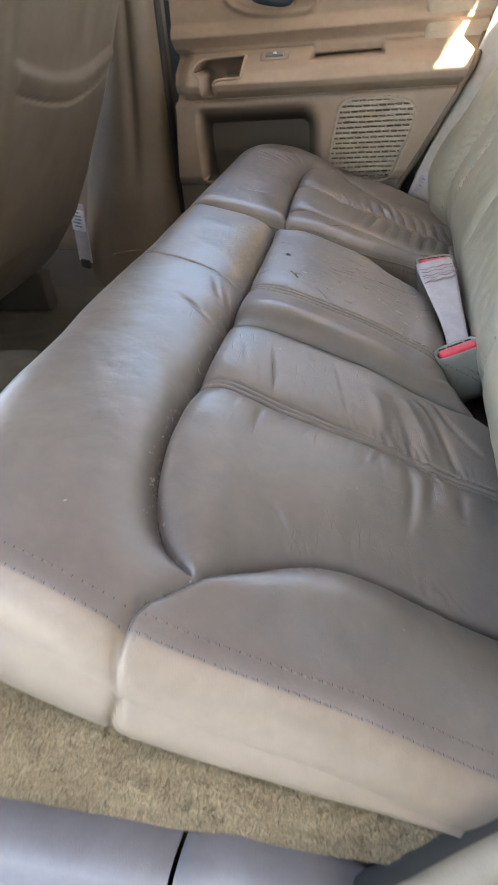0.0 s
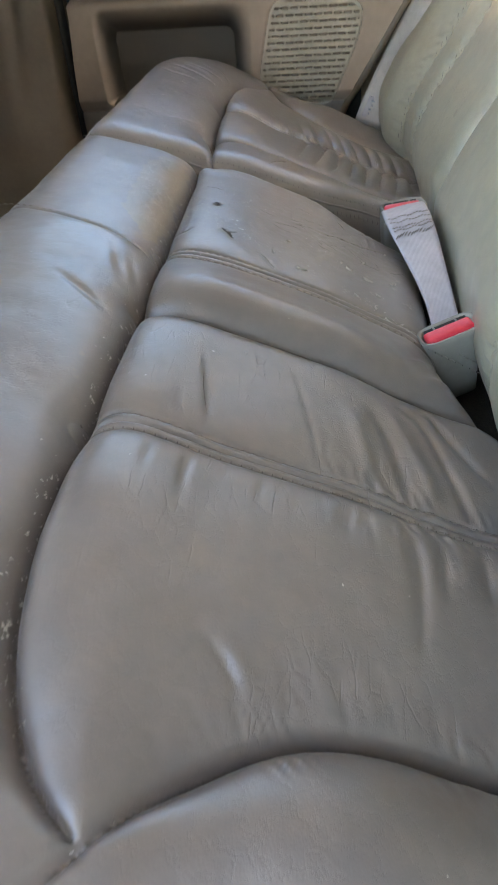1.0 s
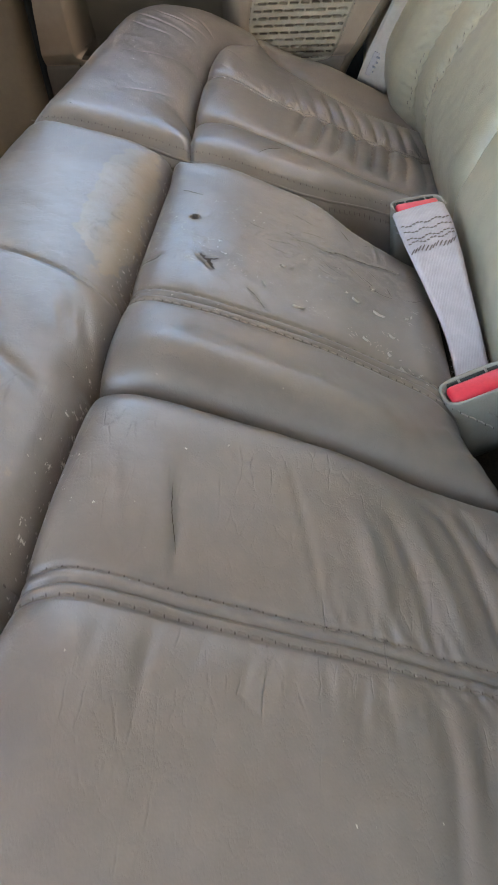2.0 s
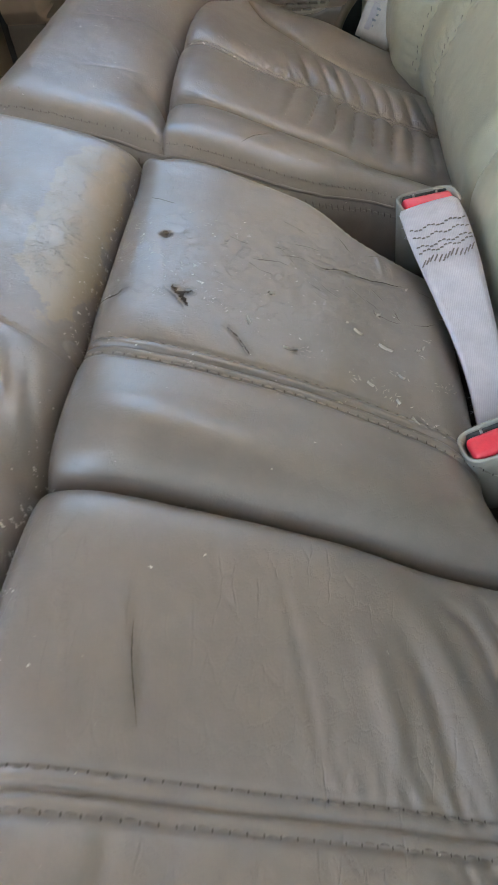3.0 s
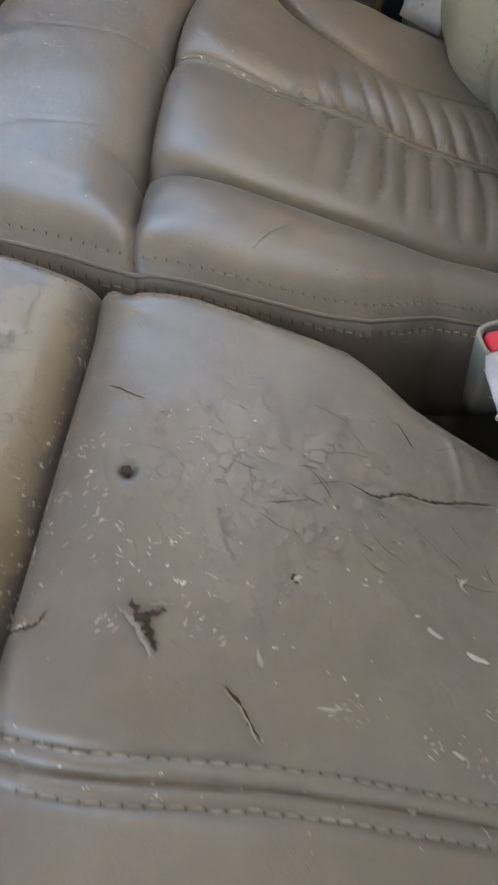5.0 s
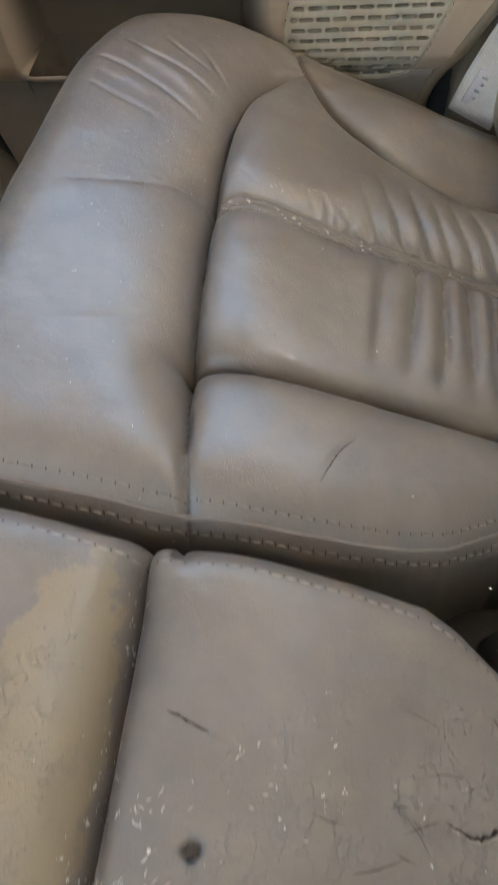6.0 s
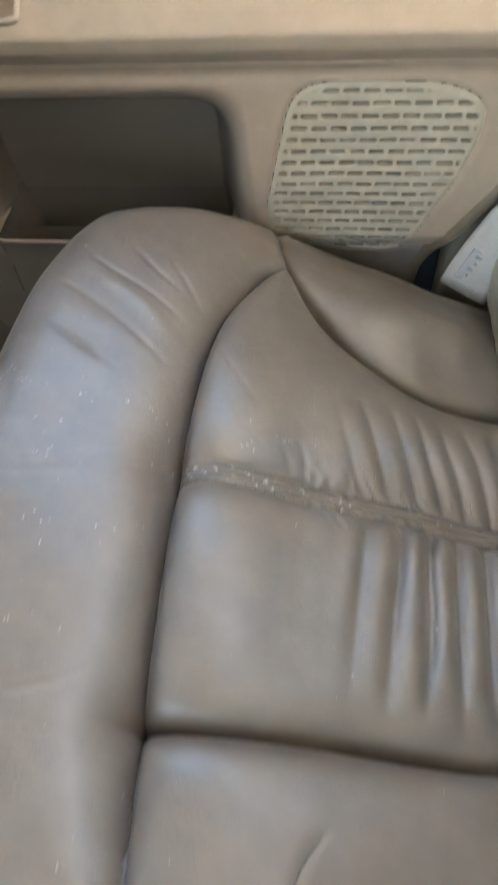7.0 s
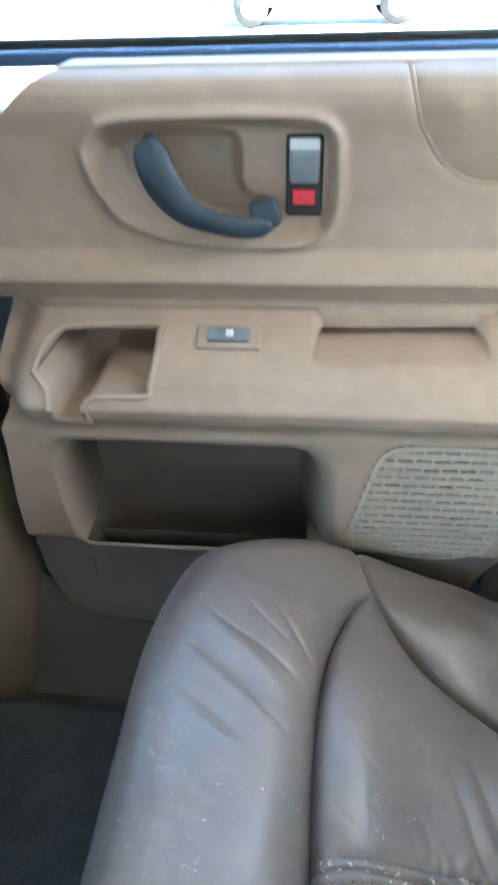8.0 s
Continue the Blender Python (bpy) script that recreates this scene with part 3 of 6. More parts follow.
def seat_marks(X, Y):
    """Where the finish is rubbed through (wear) and where it chips (flake)."""
    n = soft_noise(X, Y, 22, 41)
    wear = 0.85 * np.exp(-(((X + 0.072) / 0.017) ** 2) - (((Y + 0.035) / 0.085) ** 4))
    wear += 0.16 * np.exp(-((X + 0.063) / 0.012) ** 2) * (1 - step(np.abs(Y), 0.45, 0.56))
    wear += 0.16 * np.exp(-(((X - 0.08) / 0.07) ** 2 + ((Y + 0.02) / 0.06) ** 2))
    wear += 0.10 * np.exp(-(((X - 0.05) / 0.08) ** 2 + ((Y + 0.29) / 0.06) ** 2))
    wear = np.clip(wear * (1 + 0.5 * n), 0, 1)
    flake = 0.62 * np.exp(-((np.hypot((X - 0.01) / 1.5, Y + 0.060) - 0.0) / 0.065) ** 2)
    for seam, k in ((SEAM_MID, 0.42), (SEAM_FAR, 0.45), (GROOVE_NEAR, 0.8)):
        flake += k * np.exp(-(line_distance(X, Y, seam) / 0.008) ** 2)
    flake += 0.85 * np.exp(-(line_distance(X, Y, SEAM_FAR[:18]) / 0.007) ** 2)
    flake += 0.42 * np.exp(-(((X + 0.17) / 0.035) ** 2 + ((Y - 0.36) / 0.13) ** 2))
    flake += 0.18 * step(X, -0.2, -0.1) * (1 - step(X, -0.06, -0.045)) * step(Y, 0.05, 0.2)
    flake += 0.14
    crackle = 1.1 * np.exp(-(((X - 0.085) / 0.055) ** 2 + ((Y + 0.020) / 0.050) ** 2)) + 0.35 * np.exp(-(((X - 0.02) / 0.06) ** 2 + ((Y + 0.06) / 0.07) ** 2))
    crackle += 0.55 * np.exp(-((X + 0.072) / 0.017) ** 2 - (((Y + 0.035) / 0.085) ** 4))
    gathered = 0.9 * np.exp(-((line_distance(X, Y, SEAM_NEAR) - 0.014) / 0.022) ** 2) * step(X, -0.04, 0.05)
    gathered += 0.35 * np.exp(-((line_distance(X, Y, SIDE_NEAR) - 0.012) / 0.020) ** 2) * (Y > -0.52) + 0.35 * np.exp(-((line_distance(X, Y, FOLD_NEAR) - 0.03) / 0.03) ** 2) * (Y < -0.24)
    gathered += 0.8 * np.exp(-((line_distance(X, Y, SEAM_FAR) - 0.010) / 0.014) ** 2) * step(X, 0.0, 0.06)
    gathered += 0.55 * np.exp(-(((X - 0.07) / 0.10) ** 2 + ((Y + 0.43) / 0.075) ** 2)) + 0.4 * np.exp(-(((X - 0.06) / 0.10) ** 2 + ((Y + 0.30) / 0.05) ** 2))
    gathered = np.clip(gathered * (0.35 + 2.6 * np.clip(soft_noise(X, Y, 34, 47), -0.1, 1)), 0, 1)
    return {"wear": wear, "flake": np.clip(flake + 0.5 * n, 0, 1), "crackle": np.clip(crackle, 0, 1), "gathered": gathered}


def rolled(d, r):
    """Drop of a rounded edge at the distance d from the outline."""
    t = np.clip(1 - d / r, 0, 1)
    return r * (1 - np.sqrt(np.clip(1 - t * t, 0, 1)))


def run_nodes(lo, hi, r0, r1, coarse, bands, fine=0.0009):
    """Places from lo to hi: dense on the rolled edges and in the bands round the seams."""
    a = lo + r0 * (1 - np.cos(np.linspace(0, math.pi / 2, 13)))
    b = hi - r1 * (1 - np.cos(np.linspace(math.pi / 2, 0, 11)))
    out, p = list(a), a[-1]
    while True:
        near = any(u - 0.002 < p < v for u, v in bands)
        p += fine if near else coarse
        if p >= b[0] - 0.0005:
            break
        out.append(p)
    return np.array(out + list(b))


GAP_NEAR_X = np.array([-0.22, -0.145, -0.11, -0.07, -0.05, -0.02, 0.0, 0.04, 0.075, 0.09, 0.11, 0.14, 0.168, 0.185, 0.22, 0.30])
GAP_NEAR_Y = np.array([0.082, 0.080, 0.078, 0.075, 0.075, 0.076, 0.076, 0.074, 0.070, 0.062, 0.046, 0.033, 0.022, 0.002, -0.03, -0.04])
GAP_FAR_X = np.array([-0.22, -0.11, -0.06, -0.036, 0.01, 0.04, 0.07, 0.09, 0.11, 0.134, 0.173, 0.24, 0.30])
GAP_FAR_Y = np.array([0.087, 0.086, 0.085, 0.085, 0.086, 0.088, 0.092, 0.098, 0.110, 0.124, 0.132, 0.134, 0.134])
END_X = np.array([-0.22, -0.17, -0.15, -0.115, -0.08, -0.05, -0.02, 0.02, 0.30])
END_Y = np.array([0.590, 0.612, 0.620, 0.628, 0.634, 0.638, 0.640, 0.640, 0.638])
END_FAR_Y = np.array([0.535, 0.565, 0.577, 0.597, 0.612, 0.624, 0.632, 0.636, 0.638])


def front_line(Y):
    near = np.clip((-Y - 0.55) / 0.090, 0, 1)
    far = np.clip((Y - 0.44) / 0.195, 0, 1)
    return -0.192 - 0.008 * step(-Y, 0.0, 0.3) + 0.060 * (1 - np.sqrt(1 - 0.98 * near * near)) + 0.110 * (1 - np.sqrt(1 - 0.98 * far * far))


def rear_line(Y, near):
    """The cushion's back edge; the larger cushion is cut back where the buckles come up."""
    if not near:
        return np.full(np.shape(Y), 0.27)
    return 0.27 - 0.084 * step(Y, -0.30, -0.165)


def cushion_grid(near, coarse):
    if near:
        y0 = lambda X: -np.interp(X, END_X, END_Y)
        y1 = lambda X: np.interp(X, GAP_NEAR_X, GAP_NEAR_Y)
        radii = (0.042, 0.030, 0.034, 0.018)
        lo, hi = -0.64, 0.073
        v = run_nodes(lo, hi, radii[2], radii[3], coarse, [(-0.575, -0.490), (-0.376, -0.340), (-0.241, -0.219), (-0.160, -0.130)])
        w0, w1 = (-0.64, -0.45), (-0.118, 0.073)
    else:
        y0 = lambda X: np.interp(X, GAP_FAR_X, GAP_FAR_Y)
        y1 = lambda X: np.interp(X, END_X, END_FAR_Y)
        radii = (0.042, 0.030, 0.036, 0.034)
        lo, hi = 0.107, 0.64
        v = run_nodes(lo, hi, radii[2], radii[3], coarse, [(0.178, 0.206), (0.324, 0.362), (0.462, 0.575)])
        w0, w1 = (0.107, 0.172), (0.45, 0.64)
    u = run_nodes(-0.192, 0.27, radii[0], radii[1], coarse, [(-0.060, -0.032)])
    U, V = np.meshgrid(u, v, indexing="ij")
    X, Y = U.copy(), V.copy()
    for _ in range(12):
        X = U + (front_line(Y) + 0.192) * (1 - step(U, -0.192, -0.07)) + (rear_line(Y, near) - 0.27) * step(U, 0.06, 0.27)
        Y = V + (y0(X) - lo) * (1 - step(V, *w0)) + (y1(X) - hi) * step(V, *w1)
    drops = (rolled(X - front_line(Y), radii[0]), rolled(rear_line(Y, near) - X, radii[1]), rolled(Y - y0(X), radii[2]), rolled(y1(X) - Y, radii[3]))
    drop = sum(d ** 2 for d in drops) ** 0.5
    return X, Y, seat_z(X, Y) - drop


def skirt(X, Y, Z, bottom, bulge, rows=9, tuck=0.0):
    """The upright side below an edge, bellied outwards; X, Y, Z along the edge, bulge: (x, y) outwards."""
    out = []
    for k in range(rows):
        t = k / (rows - 1)
        b = math.sin(t * math.pi)
        out.append(np.stack((X + bulge[0] * b, Y + bulge[1] * b + tuck * t, Z + (bottom - Z) * t), axis=-1))
    return np.stack(out, axis=0)


def stitch_row(line, offset=0.0, length=0.0044, pitch=0.0060, width=0.0006, lift=0.0006, height=None, jitter=0.0005, seed=1):
    """Joined stitches beside a plan line; returns vertices and faces."""
    gen = random.Random(seed)
    pts = smooth_line(line, pitch)
    verts, faces = [], []
    for a, b in zip(pts[:-1], pts[1:]):
        if gen.random() < 0.06:
            continue
        d = (b - a) / max(np.linalg.norm(b - a), 1e-9)
        side = np.array((-d[1], d[0]))
        c = (a + b) / 2 + side * (offset + gen.uniform(-jitter, jitter))
        ends = [c - d * length / 2, c - d * length / 5, c + d * length / 5, c + d * length / 2]
        base = len(verts)
        zs = height(np.array([e[0] for e in ends]), np.array([e[1] for e in ends]))
        for e, z, up in zip(ends, zs, (-0.0004, lift, lift, -0.0004)):
            w = width if up > 0 else width * 0.5
            for s in (-1, 0, 1):
                q = e + side * s * w
                verts.append((q[0], q[1], z + up * (1.0 if s == 0 else 0.25)))
        for k in range(3):
            for s in range(2):
                i = base + k * 3 + s
                faces.append((i, i + 3, i + 4, i + 1))
    return verts, faces


def needle_row(line, pitch, height, offset=0.0, r=0.0006):
    """Joined needle holes between the stitches of a row."""
    pts = smooth_line(line, pitch)
    d = np.gradient(pts, axis=0)
    d /= np.maximum(np.linalg.norm(d, axis=1, keepdims=True), 1e-9)
    side = np.stack((-d[:, 1], d[:, 0]), axis=1)
    verts, faces = [], []
    c = pts + side * offset
    corners = [c + d * (0.7 * r * math.cos(a)) + side * (1.35 * r * math.sin(a)) for a in np.linspace(0, 2 * math.pi, 6, endpoint=False)]
    zs = [height(q[:, 0], q[:, 1]) + 0.00055 for q in corners]
    for i in range(len(pts)):
        n = len(verts)
        verts += [(corners[k][i, 0], corners[k][i, 1], zs[k][i]) for k in range(6)]
        faces.append(tuple(range(n, n + 6)))
    return verts, faces


def merge(rows):
    verts, faces = [], []
    for v, f in rows:
        n = len(verts)
        verts += list(v)
        faces += [tuple(i + n for i in q) for q in f]
    return verts, faces


INSERT_FAR = [tuple(p) for p in GROOVE_FAR] + [tuple(p) for p in SIDE_FAR] + [(0.34, 0.0), (-0.050, 0.0)]
INSERT_NEAR = [tuple(p) for p in GROOVE_NEAR] + [tuple(p) for p in SIDE_NEAR] + [(0.34, 0.12), (-0.050, 0.12)]


def above(X, Y, line):
    """Whether a place lies beyond a cross seam (greater y)."""
    order = np.argsort(line[:, 0])
    return Y > np.interp(X, line[order, 0], line[order, 1])


def build_cushion(near):
    if near:
        ob = thing("rear_seat_cushion", "wide grey leather rear seat cushion, creased, cracked and scuffed", "seat cushion", "rear seat cushions", at=(0, -0.28, 0.22))
    else:
        ob = thing("rear_seat_cushion", "narrow grey leather rear seat cushion beside the door, gathered seams", "seat cushion", "rear seat cushions", at=(0, 0.36, 0.22))
    X, Y, Z = cushion_grid(near, 0.0020)
    xyz = np.stack((X, Y, Z), axis=-1)
    marks = seat_marks(X, Y)
    cx = (X[:-1, :-1] + X[1:, 1:]) / 2
    cy = (Y[:-1, :-1] + Y[1:, 1:]) / 2
    if near:
        ins = inside(cx, cy, INSERT_NEAR)
        side = ~ins & (cy < -0.45) & (cx > np.interp(-cy, -CORNER_NEAR[:, 1], CORNER_NEAR[:, 0]))
        s1, s2, s3 = above(cx, cy, SEAM_NEAR), above(cx, cy, FOLD_NEAR), above(cx, cy, SEAM_MID)
        sets = [("thigh_panel", ins & ~s1), ("pleated_panel", ins & s1 & ~s2), ("inner_panel", ins & s2 & ~s3), ("middle_panel", ins & s3)]
        tags = {"middle_panel": "grey leather panel with cracks, holes and pale chips"}
    else:
        ins = inside(cx, cy, INSERT_FAR)
        side = ~ins & (cy > 0.45) & (cx > np.interp(cy, CORNER_FAR[:, 1], CORNER_FAR[:, 0]))
        s1, s2 = above(cx, cy, FOLD_FAR), above(cx, cy, SEAM_FAR)
        sets = [("inner_panel", ins & ~s1), ("pleated_panel", ins & s1 & ~s2), ("thigh_panel", ins & s2)]
        tags = {"pleated_panel": "grey leather panel with deep gathered folds"}
    rim = (cy < 0.019 - np.interp(cx, END_X, END_Y)) if near else np.zeros(cy.shape, bool)
    sets += [("side_bolster", side & ~rim), ("front_bolster", ~ins & ~side & ~rim)]
    if near:
        sheet("rolled_edge", xyz, VINYL, ob, "beige vinyl below the stitched edge", keep=rim, flip=False)
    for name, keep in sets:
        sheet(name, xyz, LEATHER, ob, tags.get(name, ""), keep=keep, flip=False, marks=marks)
    # upright sides
    bot = 0.20
    zf = X[0] * 0 + bot
    sheet("front_side", skirt(X[0], Y[0], Z[0], 0.17, (-0.012, 0)), VINYL if near else LEATHER, ob, flip=False)
    if near:
        low = np.interp(X[:, 0], [-0.2, -0.124, -0.055, 0.019, 0.09, 0.3], [0.322, 0.303, 0.288, 0.268, 0.251, 0.238])
        side_xyz = skirt(X[:, 0], Y[:, 0], Z[:, 0], low, (0, -0.008), tuck=0.008)
        cut = -0.028 - 0.020 * (np.linspace(0, 1, len(side_xyz)))[:, None]
        side_xyz[..., 1] += 0.005 * np.exp(-np.abs(side_xyz[..., 0] - cut) / 0.0022)
        ahead = (side_xyz[:-1, :-1, 0] + side_xyz[1:, 1:, 0]) / 2 < (cut[:-1] + cut[1:]) / 2
        sheet("door_side", side_xyz, VINYL, ob, "beige vinyl cushion side", keep=~ahead, flip=True)
        sheet("corner_side", side_xyz, VINYL, ob, keep=ahead, flip=True)
        sheet("gap_side", skirt(X[:, -1], Y[:, -1], Z[:, -1], bot, (0, -0.004)), LEATHER, ob, flip=False)
    else:
        sheet("gap_side", skirt(X[:, 0], Y[:, 0], Z[:, 0], bot, (0, -0.003)), LEATHER, ob, flip=True)
        sheet("door_side", skirt(X[:, -1], Y[:, -1], Z[:, -1], 0.20, (0, 0.004)), LEATHER, ob, flip=False)
    sheet("back_side", skirt(X[-1], Y[-1], Z[-1], 0.17, (0.0, 0)), LEATHER, ob, flip=True)

    # stitching
    h = lambda a, b: seat_z(a, b)
    edge_x = np.linspace(-0.165, 0.235, 30)
    holes = []
    for seam in ((SEAM_NEAR, SEAM_MID) if near else (SEAM_FAR,)):
        for off in (0.0068, -0.0068):
            holes.append(needle_row(seam, 0.0060, h, off))
    if near:
        rows = [stitch_row(SEAM_NEAR, 0.0064, seed=2, height=h, lift=0.0011), stitch_row(SEAM_NEAR, -0.0064, seed=3, height=h, lift=0.0011)]
        raw("seam_stitching", *merge(rows), THREAD_DARK, ob)
        rows = [stitch_row(SEAM_MID, 0.0064, seed=4, height=h, lift=0.0011), stitch_row(SEAM_MID, -0.0064, seed=5, height=h, lift=0.0011)]
        raw("seam_stitching", *merge(rows), THREAD, ob)
        drop = lambda a, b: seat_z(a, b) - rolled(b + np.interp(a, END_X, END_Y), 0.034)
        rows = []
        for off, sd in ((0.022, 6), (0.034, 7)):
            line = [(x, -np.interp(x, END_X, END_Y) + off) for x in edge_x]
            rows.append(stitch_row(line, 0.0, length=0.0046, pitch=0.0060, width=0.0008, lift=0.0009, seed=sd, height=drop))
            holes.append(needle_row(line, 0.0060, drop))
        raw("edge_stitching", *merge(rows), THREAD_DARK, ob)
        drop2 = lambda a, b: seat_z(a, b) - rolled(np.interp(a, GAP_NEAR_X, GAP_NEAR_Y) - b, 0.018)
        line = [(x, np.interp(x, GAP_NEAR_X, GAP_NEAR_Y) - 0.011) for x in np.linspace(-0.17, 0.16, 26)]
        raw("edge_stitching", *stitch_row(line, 0.0, seed=8, height=drop2), THREAD, ob)
        holes.append(needle_row(line, 0.0060, drop2))
        rows = [stitch_row(SEAM_FRONT, 0.003, seed=9, height=h, length=0.004)]
        raw("seam_stitching", *merge(rows), THREAD_DARK, ob)
    else:
        rows = [stitch_row(SEAM_FAR, 0.0060, seed=12, height=h, lift=0.0011), stitch_row(SEAM_FAR, -0.0060, seed=13, height=h, lift=0.0011)]
        raw("seam_stitching", *merge(rows), THREAD_DARK, ob)
        drop = lambda a, b: seat_z(a, b) - rolled(b - np.interp(a, GAP_FAR_X, GAP_FAR_Y), 0.036)
        rows = []
        for off, sd in ((0.0028, 14), (0.0125, 15)):
            line = [(x, np.interp(x, GAP_FAR_X, GAP_FAR_Y) + off) for x in np.linspace(-0.17, 0.20, 34)]
            rows.append(stitch_row(line, 0.0, seed=sd, height=drop, lift=0.0009))
            holes.append(needle_row(line, 0.0060, drop))
        raw("edge_stitching", *merge(rows), THREAD_DARK, ob)
        # welt cord between the stitch rows
        xs = np.linspace(-0.18, 0.23, 80)
        ys = np.interp(xs, GAP_FAR_X, GAP_FAR_Y) + 0.0070
        raw("welt", *tube(np.stack((xs, ys, drop(xs, ys) - 0.0008), axis=1), 0.0015), LEATHER, ob)
        # topstitch along the rolled front
        line = [(front_line(y) + 0.012, y) for y in np.linspace(0.12, 0.56, 40)]
        dropf = lambda a, b: seat_z(a, b) - rolled(a - front_line(b), 0.042)
        raw("edge_stitching", *stitch_row(line, 0.0, seed=17, length=0.004, pitch=0.0055, height=dropf), THREAD_DARK, ob)
    tagged(raw("perforation", *merge(holes), NEEDLE, ob), kind="stuff")
    return ob


cushion_near = build_cushion(True)
cushion_far = build_cushion(False)


def surface_point(x, y):
    return float(seat_z(np.array([x]), np.array([y]))[0])


# ---------------------------------------------------------------- rear backrests
BACK_Z = np.array([0.20, 0.25, 0.30, 0.345, 0.40, 0.45, 0.52, 0.66, 0.80, 0.88])
BACK_X = np.array([0.262, 0.238, 0.214, 0.211, 0.232, 0.262, 0.300, 0.362, 0.420, 0.452])


def build_backrest(name_label, y0, y1, side_at, group, seams):
    """A leaning backrest between y0 and y1; seams: places of the upright seams across it."""
    ob = thing("rear_seatback", name_label, "seat backrest", group, at=(0.30, (y0 + y1) / 2, 0.2))
    v0, v1 = y0, y1
    y = np.concatenate((y0 + 0.03 * (1 - np.cos(np.linspace(0, math.pi / 2, 9))), np.arange(y0 + 0.033, y1 - 0.033, 0.004), y1 - 0.03 * (1 - np.cos(np.linspace(math.pi / 2, 0, 9)))))
    z = np.arange(0.20, 0.885, 0.005)
    Z, Y = np.meshgrid(z, y, indexing="ij")
    X = np.interp(Z, z, np.convolve(np.pad(np.interp(z, BACK_Z, BACK_X), 5, mode="edge"), np.hanning(11) / np.hanning(11).sum(), "valid"))
    # the outer shoulder narrows upwards
    waist = np.interp(Z, [0.20, 0.36, 0.42, 0.48, 0.55, 0.65, 0.90], [0.0, 0.0, 0.025, 0.065, 0.115, 0.150, 0.165])
    waist = waist * np.interp(Z, [0.2, 0.3], [0, 1])
    sgn = 1 if y1 > 0.3 else -1
    k0 = 0.30 * sgn
    Y = Y - sgn * waist * np.clip((Y - k0) / (0.632 * sgn - k0), 0, 1) ** 1.5
    # and rounds off at the top
    Z = Z - 0.17 * np.clip((sgn * Y - 0.27) / 0.20, 0, 1) ** 1.5 * step(Z, 0.55, 0.885)
    # outer bolster stands proud
    for c, s in side_at:
        X = X - 0.030 * step((Y - c) * s, -0.02, 0.06) * (1 - step(Z, 0.52, 0.80))
    for lines in seams:
        d = np.abs(Y - np.interp(Z, [0.2, 0.5, 0.9], lines))
        X = X + 0.012 * np.exp(-d / 0.010)
        X = X + 0.0022 * np.sin(Z * 2 * math.pi / 0.014 + 6 * soft_noise(Z, Y, 20, 61)) * np.exp(-((d - 0.010) / 0.008) ** 2)
    F = np.broadcast_to(y, Y.shape)
    dr = np.hypot(rolled(F - v0, 0.03), rolled(v1 - F, 0.03))
    X = X + dr * 0.9 + rolled(0.885 - Z, 0.04) + 0.004 * soft_noise(Y, Z, 9, 71) + 0.0012 * soft_noise(Y, Z, 60, 75)
    n = soft_noise(Y, Z, 24, 81)
    marks = {"wear": np.clip(0.12 + 0.2 * n, 0, 1), "flake": np.clip(0.10 + 0.3 * n, 0, 1), "crackle": np.clip(0.3 * n, 0, 1)}
    xyz = np.stack((X, Y, Z), axis=-1)
    cy = (Y[:-1, :-1] + Y[1:, 1:]) / 2
    cz = (Z[:-1, :-1] + Z[1:, 1:]) / 2
    bands = np.zeros(cy.shape, int)
    for lines in seams:
        bands += (cy > np.interp(cz, [0.2, 0.5, 0.9], lines)).astype(int)
    for k in range(bands.max() + 1):
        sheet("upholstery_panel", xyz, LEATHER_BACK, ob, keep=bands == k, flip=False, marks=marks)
    # sides, top and back close the cushion
    e = xyz.copy()
    rear = e.copy()
    rear[..., 0] = np.maximum(e[..., 0] + 0.10, 0.31 + 0.28 * (Z - 0.2))
    for idx, fl in ((0, True), (-1, False)):
        strip = np.stack([e[:, idx] * (1 - t) + rear[:, idx] * t for t in np.linspace(0, 1, 5)], axis=0)
        sheet("backrest_side", strip, LEATHER_BACK, ob, flip=fl)
    top = np.stack([e[-1] * (1 - t) + rear[-1] * t for t in np.linspace(0, 1, 5)], axis=0)
    sheet("backrest_top", top, LEATHER_BACK, ob, flip=True)
    sheet("backrest_shell", rear, DARK_TRIM, ob, "dark fabric back of the seat", flip=True)
    for lines in seams:
        pts = []
        for zz in np.arange(0.30, 0.80, 0.0068):
            yy = float(np.interp(zz, [0.2, 0.5, 0.9], lines)) + 0.005
            i, j = int(np.argmin(np.abs(z - zz))), int(np.argmin(np.abs(y - yy)))
            pts.append((X[i, j] - 0.0008, yy, zz))
        rows = [tube([Vector(p) - Vector((0, 0, 0.0022)), Vector(p) + Vector((-0.0006, 0, 0)), Vector(p) + Vector((0, 0, 0.0026))], 0.0005, 5) for p in pts]
        raw("seam_stitching", *merge(rows), THREAD, ob)
    return ob


build_backrest("narrow beige-grey leather rear backrest with a rounded outer bolster", 0.1235, 0.632, [(0.47, 1)], "rear backrests", [(0.50, 0.44, 0.38), (0.39, 0.34, 0.30)])
build_backrest("wide beige-grey leather rear backrest with upright gathered seams", -0.610, 0.1225, [], "rear backrests", [(-0.475, -0.46, -0.45), (-0.20, -0.20, -0.20)])


